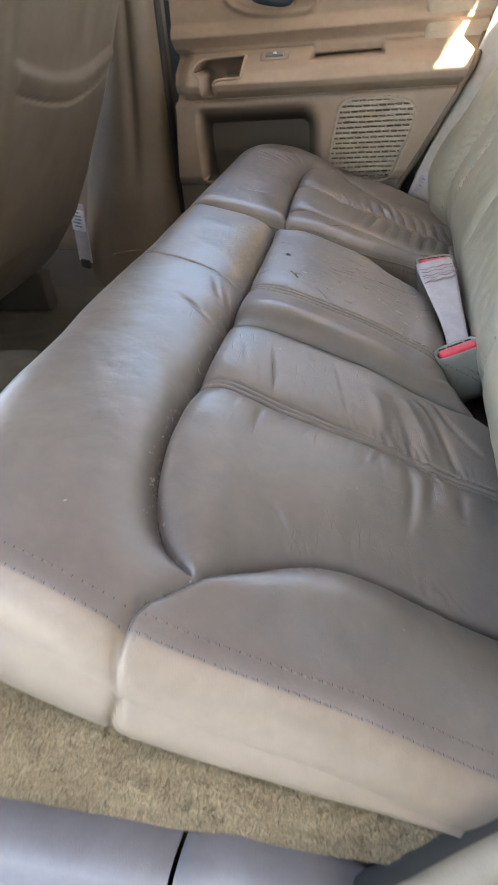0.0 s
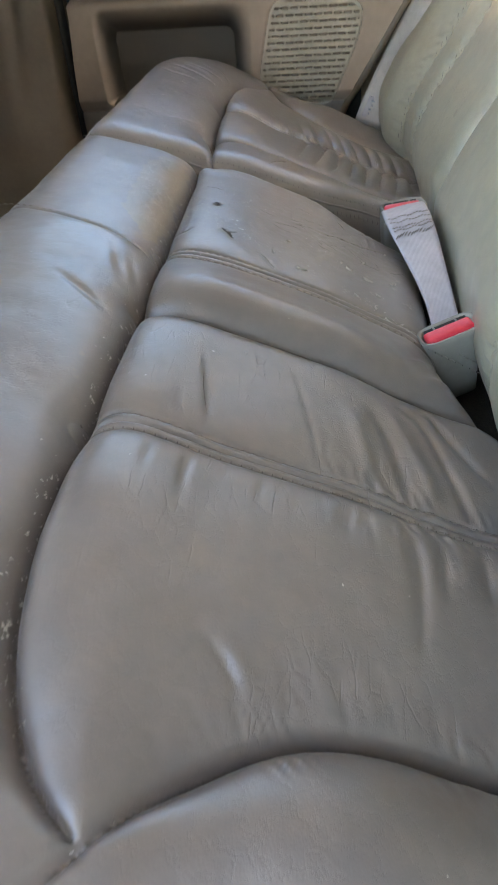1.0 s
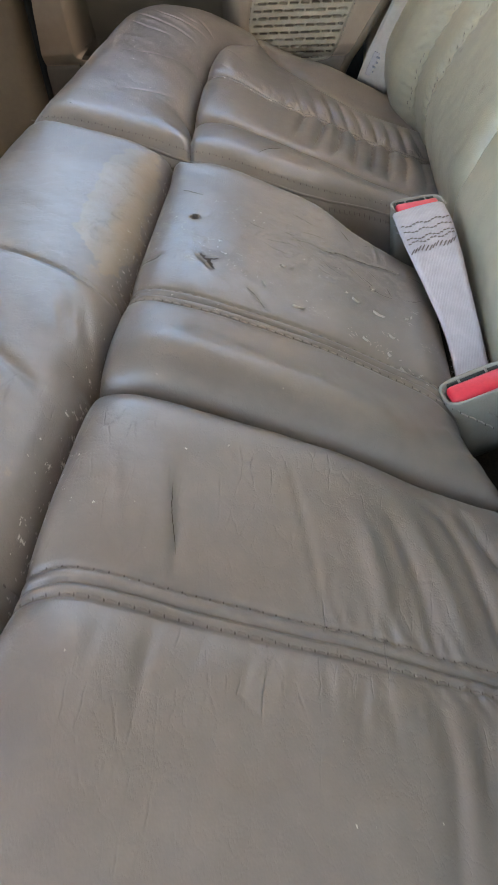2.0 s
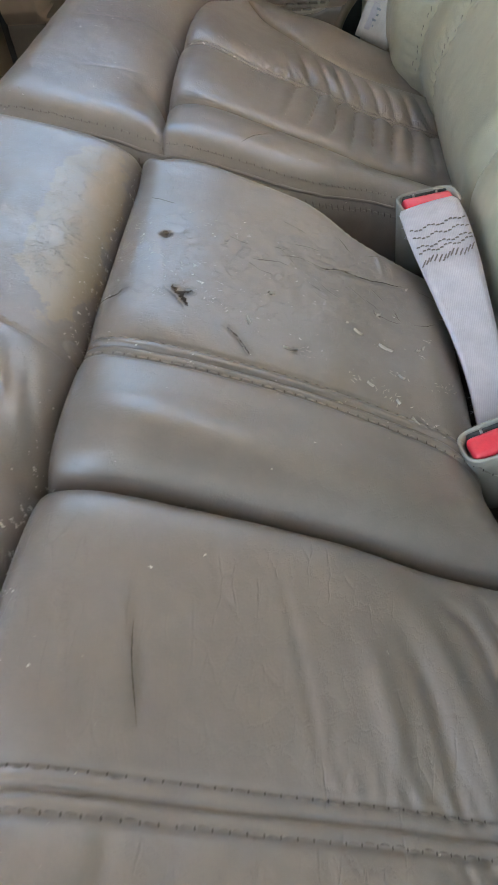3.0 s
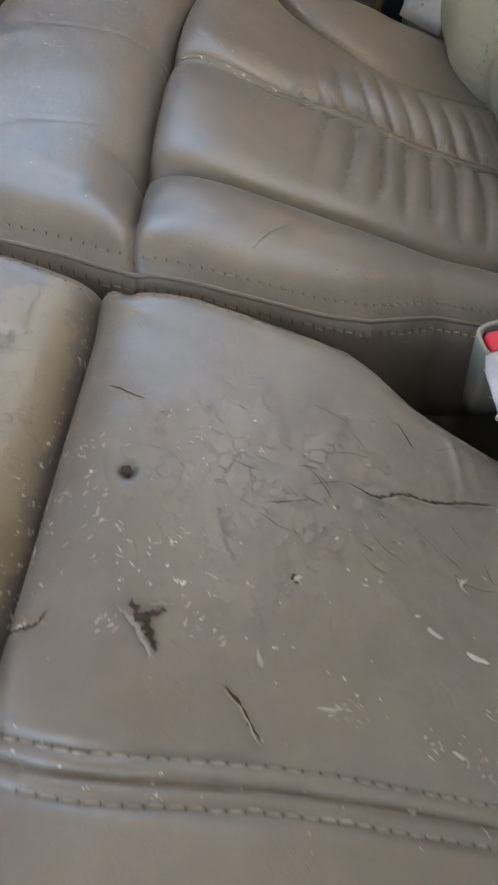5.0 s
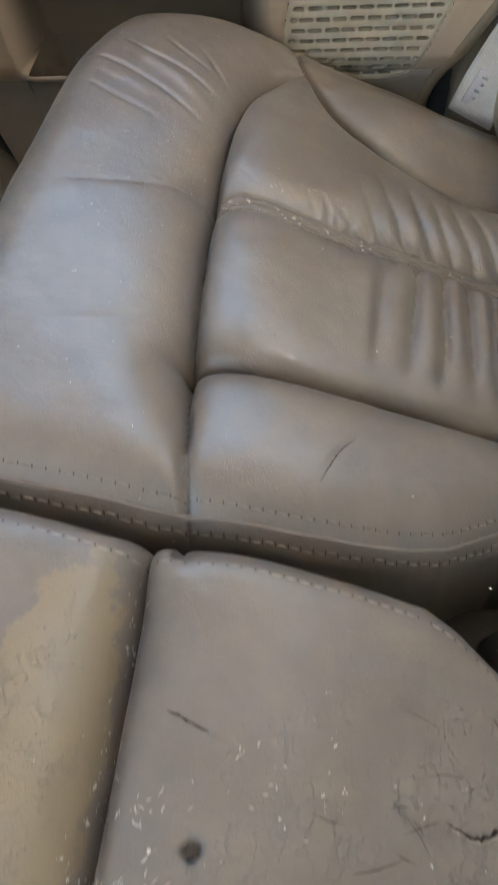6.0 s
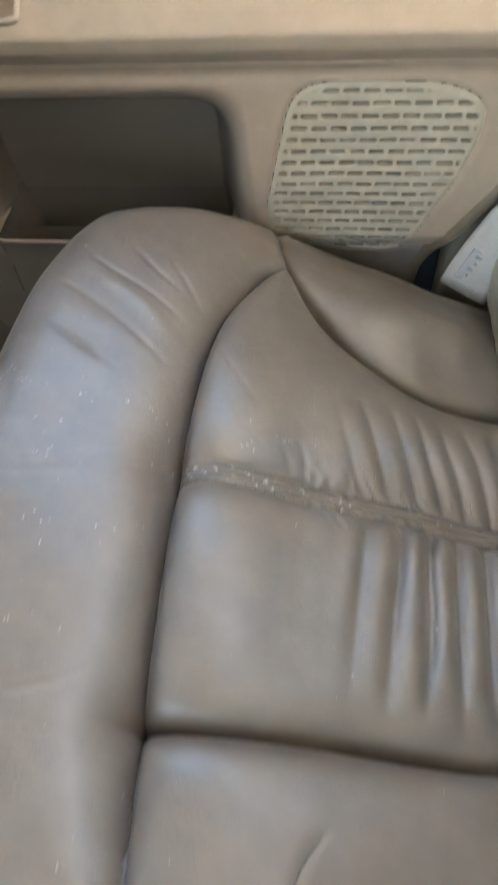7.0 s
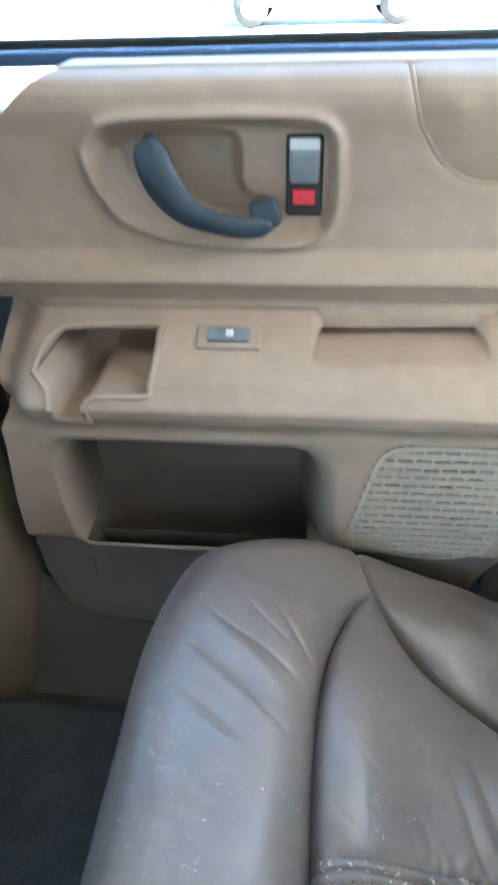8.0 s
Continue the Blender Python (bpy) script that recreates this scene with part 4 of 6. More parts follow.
# ---------------------------------------------------------------- belts and buckles
def ribbon(centres, across, thick=0.0024, cross=9, crown=0.0008):
    """A woven strap: centres, the half-width vectors, an even thickness."""
    c, a = np.array(centres, float), np.array(across, float)
    rows = []
    for i in range(len(c)):
        d = c[min(i + 1, len(c) - 1)] - c[max(i - 1, 0)]
        nrm = np.cross(a[i], d)
        nrm /= max(np.linalg.norm(nrm), 1e-9)
        ring = [c[i] + a[i] * t + nrm * (thick / 2 + crown * (1 - t * t)) for t in np.linspace(-1, 1, cross)]
        ring += [c[i] + a[i] * t - nrm * (thick / 2 - crown * (1 - t * t)) for t in np.linspace(1, -1, cross)]
        rows.append(ring)
    rows = np.array(rows)
    n, k = rows.shape[:2]
    faces = [(i * k + j, i * k + (j + 1) % k, (i + 1) * k + (j + 1) % k, (i + 1) * k + j) for i in range(n - 1) for j in range(k)]
    faces.append(tuple(range(k))[::-1])
    faces.append(tuple((n - 1) * k + j for j in range(k)))
    return rows.reshape(-1, 3), faces


def build_buckle(m, label, slim=1.0):
    """A buckle: tapered housing, a rimmed mouth, the red release button and its slot; z runs to the mouth, y to the front."""
    ob = thing("seat_belt_buckle", label, "seat belt buckle", "rear seat belt buckles", at=m.translation)
    bm = bmesh.new()
    rings = []
    for z, w, d in ((-0.075, 0.0165, 0.009), (-0.06, 0.0185, 0.0105), (-0.03, 0.0225, 0.0115), (-0.008, 0.0255, 0.0125), (-0.001, 0.0262, 0.0130), (0.0, 0.0255, 0.0124),
                    (-0.001, 0.0238, 0.0106), (-0.012, 0.0234, 0.0102)):
        ring = []
        for k in range(32):
            a = 2 * math.pi * k / 32
            ca, sa = math.cos(a), math.sin(a)
            ring.append(bm.verts.new((w * math.copysign(abs(ca) ** 0.45, ca), d * slim * math.copysign(abs(sa) ** 0.55, sa), z)))
        rings.append(ring)
    for r0, r1 in zip(rings[:-1], rings[1:]):
        for k in range(32):
            bm.faces.new((r0[k], r0[(k + 1) % 32], r1[(k + 1) % 32], r1[k]))
    bm.faces.new(rings[0][::-1])
    bm.faces.new(rings[-1])
    bm.transform(m)
    part("housing", bm, BUCKLE, ob, "grey plastic housing")
    button = box_bm(m @ Matrix.Translation((0, 0.0010 * slim, -0.0045)), 0.0425, 0.0160 * slim, 0.009, 0.0036)
    part("release_button", button, RED, ob, "bright red release button")
    slot = box_bm(m @ Matrix.Translation((0, -0.0086 * slim, -0.006)), 0.038, 0.0026 * slim, 0.010, 0.0008, 1)
    part("slot", slot, DARK_TRIM, ob)
    ribs = [box_bm(m @ Matrix.Translation((sx, -0.0086 * slim, -0.0016)), 0.0018, 0.0036 * slim, 0.0022, 0.0005, 1) for sx in (-0.010, 0.010)]
    for r in ribs:
        part("rib", r, BUCKLE, ob)
    dots = bmesh.new()
    for k, (dx, dz) in enumerate(((0.0, -0.047), (0.0015, -0.050), (-0.001, -0.0525))):
        bmesh.ops.create_cube(dots, size=1, matrix=m @ Matrix.Translation((dx, -0.0122 * slim, dz)) @ Matrix.Diagonal((0.0022, 0.0012, 0.0014, 1)))
    part("moulded_mark", dots, DARK_TRIM, ob)
    return ob


def frame_from(origin, z_axis, y_hint):
    z = Vector(z_axis).normalized()
    x = Vector(y_hint).cross(z).normalized()
    y = z.cross(x)
    return Matrix.Translation(origin) @ Matrix((x, y, z)).transposed().to_4x4()


buckle_near = build_buckle(frame_from((0.192, -0.146, 0.320), (-0.26, -0.14, 0.95), (0.24, -1, 0.1)), "grey seat belt buckle with a red button between the cushions")
buckle_far = build_buckle(frame_from((0.176, 0.097, 0.338), (0.02, -0.16, 0.98), (0.30, -1, 0.1)), "grey seat belt buckle lying under its own webbing")

strap = thing("buckle_strap", "lilac-grey webbing strap with a sewn loop end, fuzzy from wear", "seat belt", at=(0.19, -0.02, 0.28))
line = smooth_line([(0.204, -0.126, 0.281), (0.195, -0.080, 0.311), (0.184, -0.02, 0.332), (0.176, 0.03, 0.343), (0.173, 0.060, 0.344), (0.172, 0.080, 0.341), (0.172, 0.090, 0.335)], 0.005)
half = []
for p in line:
    w = 0.0135 + 0.0110 * float(step(np.array(p[1]), -0.10, 0.05)) - 0.005 * float(step(np.array(p[1]), 0.070, 0.092))
    v = np.array((0.93, 0.32, 0.10))
    half.append(v / np.linalg.norm(v) * w)
raw("webbing", *ribbon(line, half), WEBBING, strap)
sew = []
gen = random.Random(5)
for k, yy in enumerate((0.008, 0.016, 0.024, 0.032, 0.041)):
    i = int(np.argmin(np.abs(line[:, 1] - yy)))
    for t in np.linspace(-0.86, 0.86, 13):
        c = Vector(line[i]) + Vector(half[i]) * float(t) + Vector((0, 0.002 * math.sin(t * 9 + k), 0.0030))
        if k == 0:
            a, b = c + Vector((-0.002, -0.004, 0)), c + Vector((0.001, 0.004, 0.0002))
        else:
            a, b = c + Vector((-0.0011, -0.0004, -0.0004)), c + Vector((0.0011, 0.0004, -0.0004))
        sew.append(tube([a, (a + b) / 2 + Vector((0, 0, 0.0004)), b], 0.00055, 5))
raw("sewing", *merge(sew), THREAD_DARK, strap, "dark zigzag sewing across the loop")

fray = []
for k in range(26):
    i = gen.randrange(3, len(line) - 3)
    s = gen.choice((-1, 1))
    p = Vector(line[i]) + Vector(half[i]) * s
    q = p + Vector((s * gen.uniform(0.0005, 0.003), gen.uniform(-0.003, 0.003), gen.uniform(-0.001, 0.003)))
    fray.append(tube([p, (p + q) / 2 + Vector((0, 0, 0.0006)), q], 0.00025, 4))
tagged(raw("frayed_threads", *merge(fray), WEBBING, strap), kind="stuff")

belt = thing("lap_shoulder_belt", "pale grey shoulder belt running down beside the backrest", "seat belt", at=(0.19, 0.64, 0.29))
bl = smooth_line([(0.168, 0.636, 0.285), (0.185, 0.637, 0.33), (0.232, 0.638, 0.43), (0.280, 0.640, 0.54), (0.325, 0.644, 0.66), (0.38, 0.650, 0.80), (0.44, 0.652, 0.95)], 0.012)
bh = [np.array((0.0225, -0.006, -0.0095)) for _ in bl]
raw("webbing", *ribbon(bl, bh), WEBBING_PALE, belt)
tag_m = Matrix.Translation((0.180, 0.6375, 0.312)) @ Euler((0, radians(22), 0)).to_matrix().to_4x4()
part("sewn_label", box_bm(tag_m, 0.036, 0.002, 0.034, 0.0006, 1), WEBBING, belt, "lilac sewn label with grey print")
for k in range(4):
    part("print_line", box_bm(tag_m @ Matrix.Translation((0.001 * (k % 2), -0.0014, 0.011 - 0.007 * k)), 0.024 - 0.004 * (k % 2), 0.0008, 0.0026, 0), PRINT, belt)

# dark floor pan and bracket in the slot between the cushions
slot = thing("seat_hinge_bracket", "black metal bracket down between the seat cushions", "bracket", at=(0.15, 0.07, 0.2))
part("plate", box_bm(Matrix.Translation((0.14, 0.085, 0.235)), 0.15, 0.06, 0.012, 0.003), DARK_TRIM, slot)
bm = bmesh.new()
bmesh.ops.create_cone(bm, cap_ends=True, segments=20, radius1=0.012, radius2=0.009, depth=0.02, matrix=Matrix.Translation((0.135, 0.085, 0.25)))
part("bolt", bm, DARK_TRIM, slot)


# ---------------------------------------------------------------- far rear door
DOOR_Z = np.array([0.10, 0.16, 0.30, 0.325, 0.345, 0.40, 0.465, 0.490, 0.499, 0.505, 0.513, 0.526, 0.545, 0.560, 0.570, 0.577, 0.586, 0.597, 0.608, 0.62, 0.632, 0.67, 0.72, 0.742, 0.752, 0.762, 0.769])
DOOR_Y = np.array([0.672, 0.666, 0.660, 0.655, 0.640, 0.632, 0.630, 0.631, 0.634, 0.629, 0.619, 0.616, 0.634, 0.665, 0.690, 0.702, 0.709, 0.703, 0.695, 0.702, 0.714, 0.719, 0.716, 0.710, 0.711, 0.718, 0.735])
_dz = np.linspace(0.09, 0.779, 690)
_dy = np.convolve(np.pad(np.interp(_dz, DOOR_Z, DOOR_Y), 5, mode="edge"), np.hanning(11) / np.hanning(11).sum(), "valid")
# outlines on the trim, as (x, z)
BEZEL = smooth_line([(-0.254, 0.712), (-0.252, 0.696), (-0.243, 0.676), (-0.228, 0.658), (-0.191, 0.643), (-0.142, 0.637), (-0.080, 0.637), (-0.058, 0.645), (-0.048, 0.664), (-0.048, 0.700), (-0.051, 0.722),
                     (-0.066, 0.734), (-0.110, 0.737), (-0.167, 0.737), (-0.225, 0.734), (-0.243, 0.727), (-0.254, 0.712)], 0.005)
SCOOP = smooth_line([(-0.246, 0.710), (-0.243, 0.692), (-0.230, 0.669), (-0.190, 0.653), (-0.141, 0.646), (-0.100, 0.647), (-0.096, 0.660), (-0.100, 0.672), (-0.124, 0.682), (-0.124, 0.712), (-0.137, 0.727), (-0.209, 0.728), (-0.236, 0.722), (-0.246, 0.710)], 0.005)
CUP = [(-0.307, 0.548), (-0.305, 0.560), (-0.297, 0.566), (-0.281, 0.569), (-0.206, 0.570), (-0.200, 0.566), (-0.202, 0.541), (-0.207, 0.535), (-0.255, 0.532), (-0.257, 0.510), (-0.262, 0.506), (-0.284, 0.506), (-0.289, 0.512), (-0.291, 0.534), (-0.296, 0.541)]
SPEAKER = smooth_line([(-0.024, 0.375), (-0.010, 0.440), (0.000, 0.474), (0.020, 0.486), (0.070, 0.487), (0.119, 0.484), (0.148, 0.468), (0.146, 0.43), (0.126, 0.379), (0.108, 0.335), (0.098, 0.322), (0.05, 0.318), (-0.018, 0.335), (-0.024, 0.375)], 0.006)
PAD = smooth_line([(-0.003, 0.800), (-0.001, 0.775), (0.006, 0.745), (0.018, 0.719), (0.039, 0.695), (0.077, 0.684), (0.20, 0.688), (0.33, 0.70)], 0.006)


def edge_field(X, Z, poly):
    """Signed depth into an outline (positive inside)."""
    p = np.array(poly)
    loop = np.vstack((p, p[:1]))
    d = line_distance(X, Z, loop)
    return np.where(inside(X, Z, [tuple(q) for q in p]), d, -d)


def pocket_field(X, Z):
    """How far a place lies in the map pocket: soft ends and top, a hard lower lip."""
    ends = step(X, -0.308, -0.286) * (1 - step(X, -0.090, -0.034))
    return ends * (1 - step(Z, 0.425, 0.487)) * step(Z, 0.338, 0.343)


def door_y(X, Z):
    y = np.interp(Z, _dz, _dy)
    # the armrest's front end is a rounded knob
    y = y + 0.040 * step(-X, 0.305, 0.345) ** 1.5 * step(Z, 0.49, 0.51) * (1 - step(Z, 0.57, 0.59))
    # finger pull: a stretch of the armrest's top is cut lower, with a narrow slit behind the lip
    pull = step(X, -0.064, -0.056) * (1 - step(X, 0.076, 0.086))
    top = 0.5570 + 0.003 * (X + 0.058) / 0.14
    y = y + pull * (np.maximum(y, 0.702) - y) * step(Z, top - 0.003, top) * (1 - step(Z, 0.584, 0.594)) + pull * 0.026 * np.exp(-((Z - top - 0.002) / 0.0026) ** 2)
    y = y + 0.007 * np.exp(-np.abs(Z - 0.5785) / 0.0018) * (1 - pull)
    # map pocket
    w = pocket_field(X, Z)
    y = np.where(w > 0, np.minimum(y + 0.10 * w, np.maximum(y, 0.708 + 0.012 * step(-Z, -0.40, -0.34))), y)
    y = y - 0.010 * np.exp(-((Z - 0.331) / 0.007) ** 2) * step(X, -0.318, -0.29) * (1 - step(X, -0.10, -0.04))
    f = edge_field(X, Z, BEZEL)
    y = y - 0.0075 * np.exp(-(f / 0.0050) ** 2) + 0.006 * step(f, 0.002, 0.010)
    f = edge_field(X, Z, SCOOP)
    w = step(f, 0.0, 0.013)
    y = y * (1 - w) + 0.748 * w
    d = line_distance(X, Z, PAD)
    order = np.argsort(PAD[:, 0])
    in_pad = step(X, -0.004, 0.014) * (Z > np.interp(X, PAD[order, 0], PAD[order, 1]))
    y = y + 0.005 * np.exp(-d / 0.003) - 0.005 * in_pad * step(d, 0.0, 0.03)
    f = edge_field(X, Z, SPEAKER)
    y = y + 0.0015 * np.exp(-(f / 0.002) ** 2)
    for zz, depth in ((0.4985, 0.010), (0.326, 0.004)):
        y = y + depth * np.exp(-np.abs(Z - zz) / 0.0022)
    return y + 0.0010 * soft_noise(X, Z, 14, 91)


door = thing("door_1", "tan moulded car door trim with armrest, map pocket and speaker", "car door", kind="structure", at=(0, 0.70, 0.10))
dx = np.arange(-0.372, 0.3801, 0.0022)
dz = np.concatenate((np.arange(0.10, 0.30, 0.005), np.arange(0.30, 0.770, 0.0018)))
DX, DZ = np.meshgrid(dx, dz, indexing="ij")
# the front edge leans, the foot and the top front corner are rounded
lead = np.interp(DZ, [0.10, 0.31, 0.47, 0.51, 0.62, 0.77], [-0.368, -0.366, -0.348, -0.348, -0.362, -0.362])
DX = lead + (DX + 0.372) * (0.380 - lead) / 0.752
lowcut = 0.105 + 0.17 * np.clip((-DX - 0.285) / 0.083, 0, 1) ** 2.6
highcut = 0.769 - 0.030 * np.clip((-0.262 - DX) / 0.052, 0, 1.4) ** 1.8
DZ2 = np.minimum(np.maximum(DZ, np.minimum(lowcut, 0.30)), highcut)
DY = door_y(DX, DZ2)
xyz = np.stack((DX, DY, DZ2), axis=-1)
mx, mz = (DX[:-1, :-1] + DX[1:, 1:]) / 2, (DZ[:-1, :-1] + DZ[1:, 1:]) / 2
spk = inside(mx, mz, [tuple(p) for p in SPEAKER])
low = mz < 0.326
mid = (mz >= 0.326) & (mz < 0.4985)
arm = (mz >= 0.4985) & (mz < 0.588) & ~inside(mx, mz, CUP)
top = mz >= 0.588
arch_z = np.array([0.10, 0.30, 0.318, 0.40, 0.486, 0.56, 0.62, 0.78])
arch_x = np.array([0.09, 0.116, 0.124, 0.172, 0.224, 0.262, 0.288, 0.330])
door_part = mx < np.interp(mz, arch_z, arch_x)
low, mid, arm, top = low & door_part, mid & door_part, arm & door_part, top & door_part
order = np.argsort(PAD[:, 0])
pad = top & (mx > -0.003) & (mz > np.interp(mx, PAD[order, 0], PAD[order, 1]))
# painted shade: the tan darkens with depth into the pocket
pocket_shade = {"pocket_shade": step(pocket_field(DX, DZ2), 0.05, 0.55)}
# the pocket opens behind its lower lip into a well
mouth = (mz > 0.3365) & (mz < 0.346) & (mx > -0.298) & (mx < -0.062)
mid = mid & ~mouth
part_specs = (("kick_panel", low, TAN_LOW, "grey-brown lower door panel"), ("pocket_panel", mid & ~spk, POCKET_TRIM, "tan panel with a hollow map pocket, shade painted inside"),
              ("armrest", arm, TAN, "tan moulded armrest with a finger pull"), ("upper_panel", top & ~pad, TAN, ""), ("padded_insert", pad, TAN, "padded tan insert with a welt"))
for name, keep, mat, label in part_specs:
    sheet(name, xyz, mat, door, label, keep=keep, flip=True, marks=pocket_shade if mat is POCKET_TRIM else None)
wx = np.linspace(-0.306, -0.052, 70)
ends = np.clip(np.minimum(wx + 0.306, -0.052 - wx) / 0.016, 0, 1)
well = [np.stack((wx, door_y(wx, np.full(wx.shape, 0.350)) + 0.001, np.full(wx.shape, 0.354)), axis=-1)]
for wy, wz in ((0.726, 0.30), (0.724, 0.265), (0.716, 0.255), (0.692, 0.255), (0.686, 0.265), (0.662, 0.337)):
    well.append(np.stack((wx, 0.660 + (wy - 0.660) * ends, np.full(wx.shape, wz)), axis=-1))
sheet("pocket_well", np.stack(well, axis=0), WELL_SHADE, door, "well of the map pocket, its shade put into a dark colour", flip=False)
# hollow grip in the armrest's front end
rim = smooth_line([(*p, 0.0) for p in CUP + CUP[:1]], 0.003)[:, :2]
rim_y = np.interp(rim[:, 1], _dz, _dy) + 0.040 * step(-rim[:, 0], 0.305, 0.345) ** 1.5
centre = rim.mean(axis=0)
rows = [np.stack((rim[:, 0], rim_y - 0.0006, rim[:, 1]), axis=-1)]
for k, shrink in ((0.15, 0.99), (0.5, 0.97), (0.85, 0.94), (0.97, 0.88), (1.0, 0.6), (1.0, 0.02)):
    q = centre + (rim - centre) * shrink
    rows.append(np.stack((q[:, 0], rim_y + (0.742 - rim_y) * k, q[:, 1]), axis=-1))
sheet("grip_hollow", np.stack(rows, axis=0), TAN, door, "hollow grip in the armrest", flip=False)
raw("grip_rim", *tube(rows[0][:-1] + np.array((0, 0.0012, 0)), 0.0032, 8, closed=True), TAN, door)
part("door_shell", box_bm(Matrix.Translation((0.0, 0.798, 0.415)), 0.70, 0.03, 0.62, 0.01), PAINT, door)
part("window_ledge", box_bm(Matrix.Translation((0.054, 0.752, 0.763)), 0.652, 0.044, 0.014, 0.005), TAN, door)
part("belt_strip", box_bm(Matrix.Translation((0.0, 0.800, 0.774)), 0.76, 0.010, 0.016, 0.004), DARK_TRIM, door, "black rubber strip along the window")
part("glass_run", box_bm(Matrix.Translation((0.0, 0.784, 0.769)), 0.76, 0.018, 0.012, 0.004), CAR_BLUE, door, "glossy blue strip along the glass")

seal = np.stack((np.interp(np.linspace(0.15, 0.765, 60), arch_z, arch_x) + 0.005, 0.668 + 0 * np.linspace(0, 1, 60), np.linspace(0.15, 0.765, 60)), axis=1)
seal[:, 1] = np.interp(seal[:, 2], DOOR_Z, DOOR_Y) + 0.003
raw("door_seal", *tube(seal, 0.0066, 10), PILLAR, door, "brown rubber door seal")
# slotted speaker cover
gx = np.arange(-0.030, 0.156, 0.0010)
gz = np.arange(0.312, 0.492, 0.0008)
GX, GZ = np.meshgrid(gx, gz, indexing="ij")
GY = door_y(GX, GZ)
row = np.floor((GZ - 0.31) / 0.0098)
along = (GX + 0.0080 * (row % 2) + 0.05) % 0.0160
up = (GZ - 0.31) % 0.0098
hole = step(along, 0.0014, 0.0026) * (1 - step(along, 0.0128, 0.0140)) * step(up, 0.0034, 0.0042) * (1 - step(up, 0.0058, 0.0066))
edge = edge_field(GX, GZ, SPEAKER)
GY = GY + 0.007 * hole * step(edge, 0.004, 0.007) - 0.0008
cxs, czs = (GX[:-1, :-1] + GX[1:, 1:]) / 2, (GZ[:-1, :-1] + GZ[1:, 1:]) / 2
sheet("speaker_grille", np.stack((GX, GY, GZ), axis=-1), GRILLE, door, "pale slotted speaker grille", keep=inside(cxs, czs, [tuple(p) for p in SPEAKER]), flip=True)

welt_y = door_y(PAD[:-20, 0], PAD[:-20, 1])
keep = PAD[:-20, 1] < 0.766
raw("welt", *tube(np.stack((PAD[:-20, 0], welt_y - 0.0005, PAD[:-20, 1]), axis=1)[keep], 0.0026, 8), TAN, door)
# inside handle: a curved paddle
hl = smooth_line([(-0.195, 0.708, 0.724), (-0.195, 0.702, 0.709), (-0.187, 0.698, 0.690), (-0.170, 0.695, 0.671), (-0.146, 0.694, 0.661), (-0.118, 0.695, 0.657), (-0.098, 0.698, 0.660)], 0.004)
rows = []
for i, p in enumerate(hl):
    t = i / (len(hl) - 1)
    d = hl[min(i + 1, len(hl) - 1)] - hl[max(i - 1, 0)]
    d = d / np.linalg.norm(d)
    nrm = np.array((-d[2], 0, d[0]))
    wide = 0.0155 * (1 - 0.42 * step(np.array(t), 0.25, 0.7)) * (0.35 + 0.65 * step(np.array(t), 0.0, 0.08)) * (0.6 + 0.4 * (1 - step(np.array(t), 0.93, 1.0)))
    ring = []
    for k in range(14):
        a = 2 * math.pi * k / 14
        ring.append(p + nrm * wide * math.cos(a) + np.array((0, 1, 0)) * 0.0065 * math.sin(a))
    rows.append(ring)
rows = np.array(rows)
n, k = rows.shape[:2]
faces = [(i * k + j, i * k + (j + 1) % k, (i + 1) * k + (j + 1) % k, (i + 1) * k + j) for i in range(n - 1) for j in range(k)]
faces += [tuple(range(k))[::-1], tuple((n - 1) * k + j for j in range(k))]
handle = raw("door_handle", rows.reshape(-1, 3), faces, SLATE, door, "slate-blue plastic pull handle")
part("handle_stop", box_bm(Matrix.Translation((-0.106, 0.699, 0.667)) @ Euler((0, radians(-14), 0)).to_matrix().to_4x4(), 0.024, 0.013, 0.024, 0.005), SLATE, door)
# lock slider
lock_y = float(door_y(np.array([-0.0755]), np.array([0.69]))[0])
part("lock_recess", box_bm(Matrix.Translation((-0.0755, lock_y + 0.001, 0.690)), 0.030, 0.010, 0.064, 0.003), DARK_TRIM, door)
part("lock_slider", box_bm(Matrix.Translation((-0.0755, lock_y - 0.006, 0.698)) @ Euler((radians(12), 0, 0)).to_matrix().to_4x4(), 0.024, 0.009, 0.026, 0.003), SWITCH_GREY, door)
part("lock_slider_base", box_bm(Matrix.Translation((-0.0755, lock_y - 0.0045, 0.714)), 0.024, 0.006, 0.010, 0.002), ICON, door)
part("lock_flag", box_bm(Matrix.Translation((-0.0755, lock_y - 0.0055, 0.6745)), 0.0185, 0.004, 0.012, 0.001), RED, door, "red lock flag")
# window switch on the armrest
sw = Matrix.Translation((-0.1375, 0.678, 0.5645)) @ Euler((radians(-64), 0, 0)).to_matrix().to_4x4()
part("switch_frame", box_bm(sw @ Matrix.Translation((0, -0.001, 0)), 0.058, 0.007, 0.027, 0.003), TAN, door)
rocker = part("window_switch", box_bm(sw @ Matrix.Translation((0, -0.0048, 0)), 0.038, 0.007, 0.0150, 0.0025), SWITCH_GREY, door, "dark grey window switch")
part("switch_icon", box_bm(sw @ Matrix.Translation((0.001, -0.0086, 0)), 0.007, 0.001, 0.0075, 0.0004, 1), ICON, rocker)


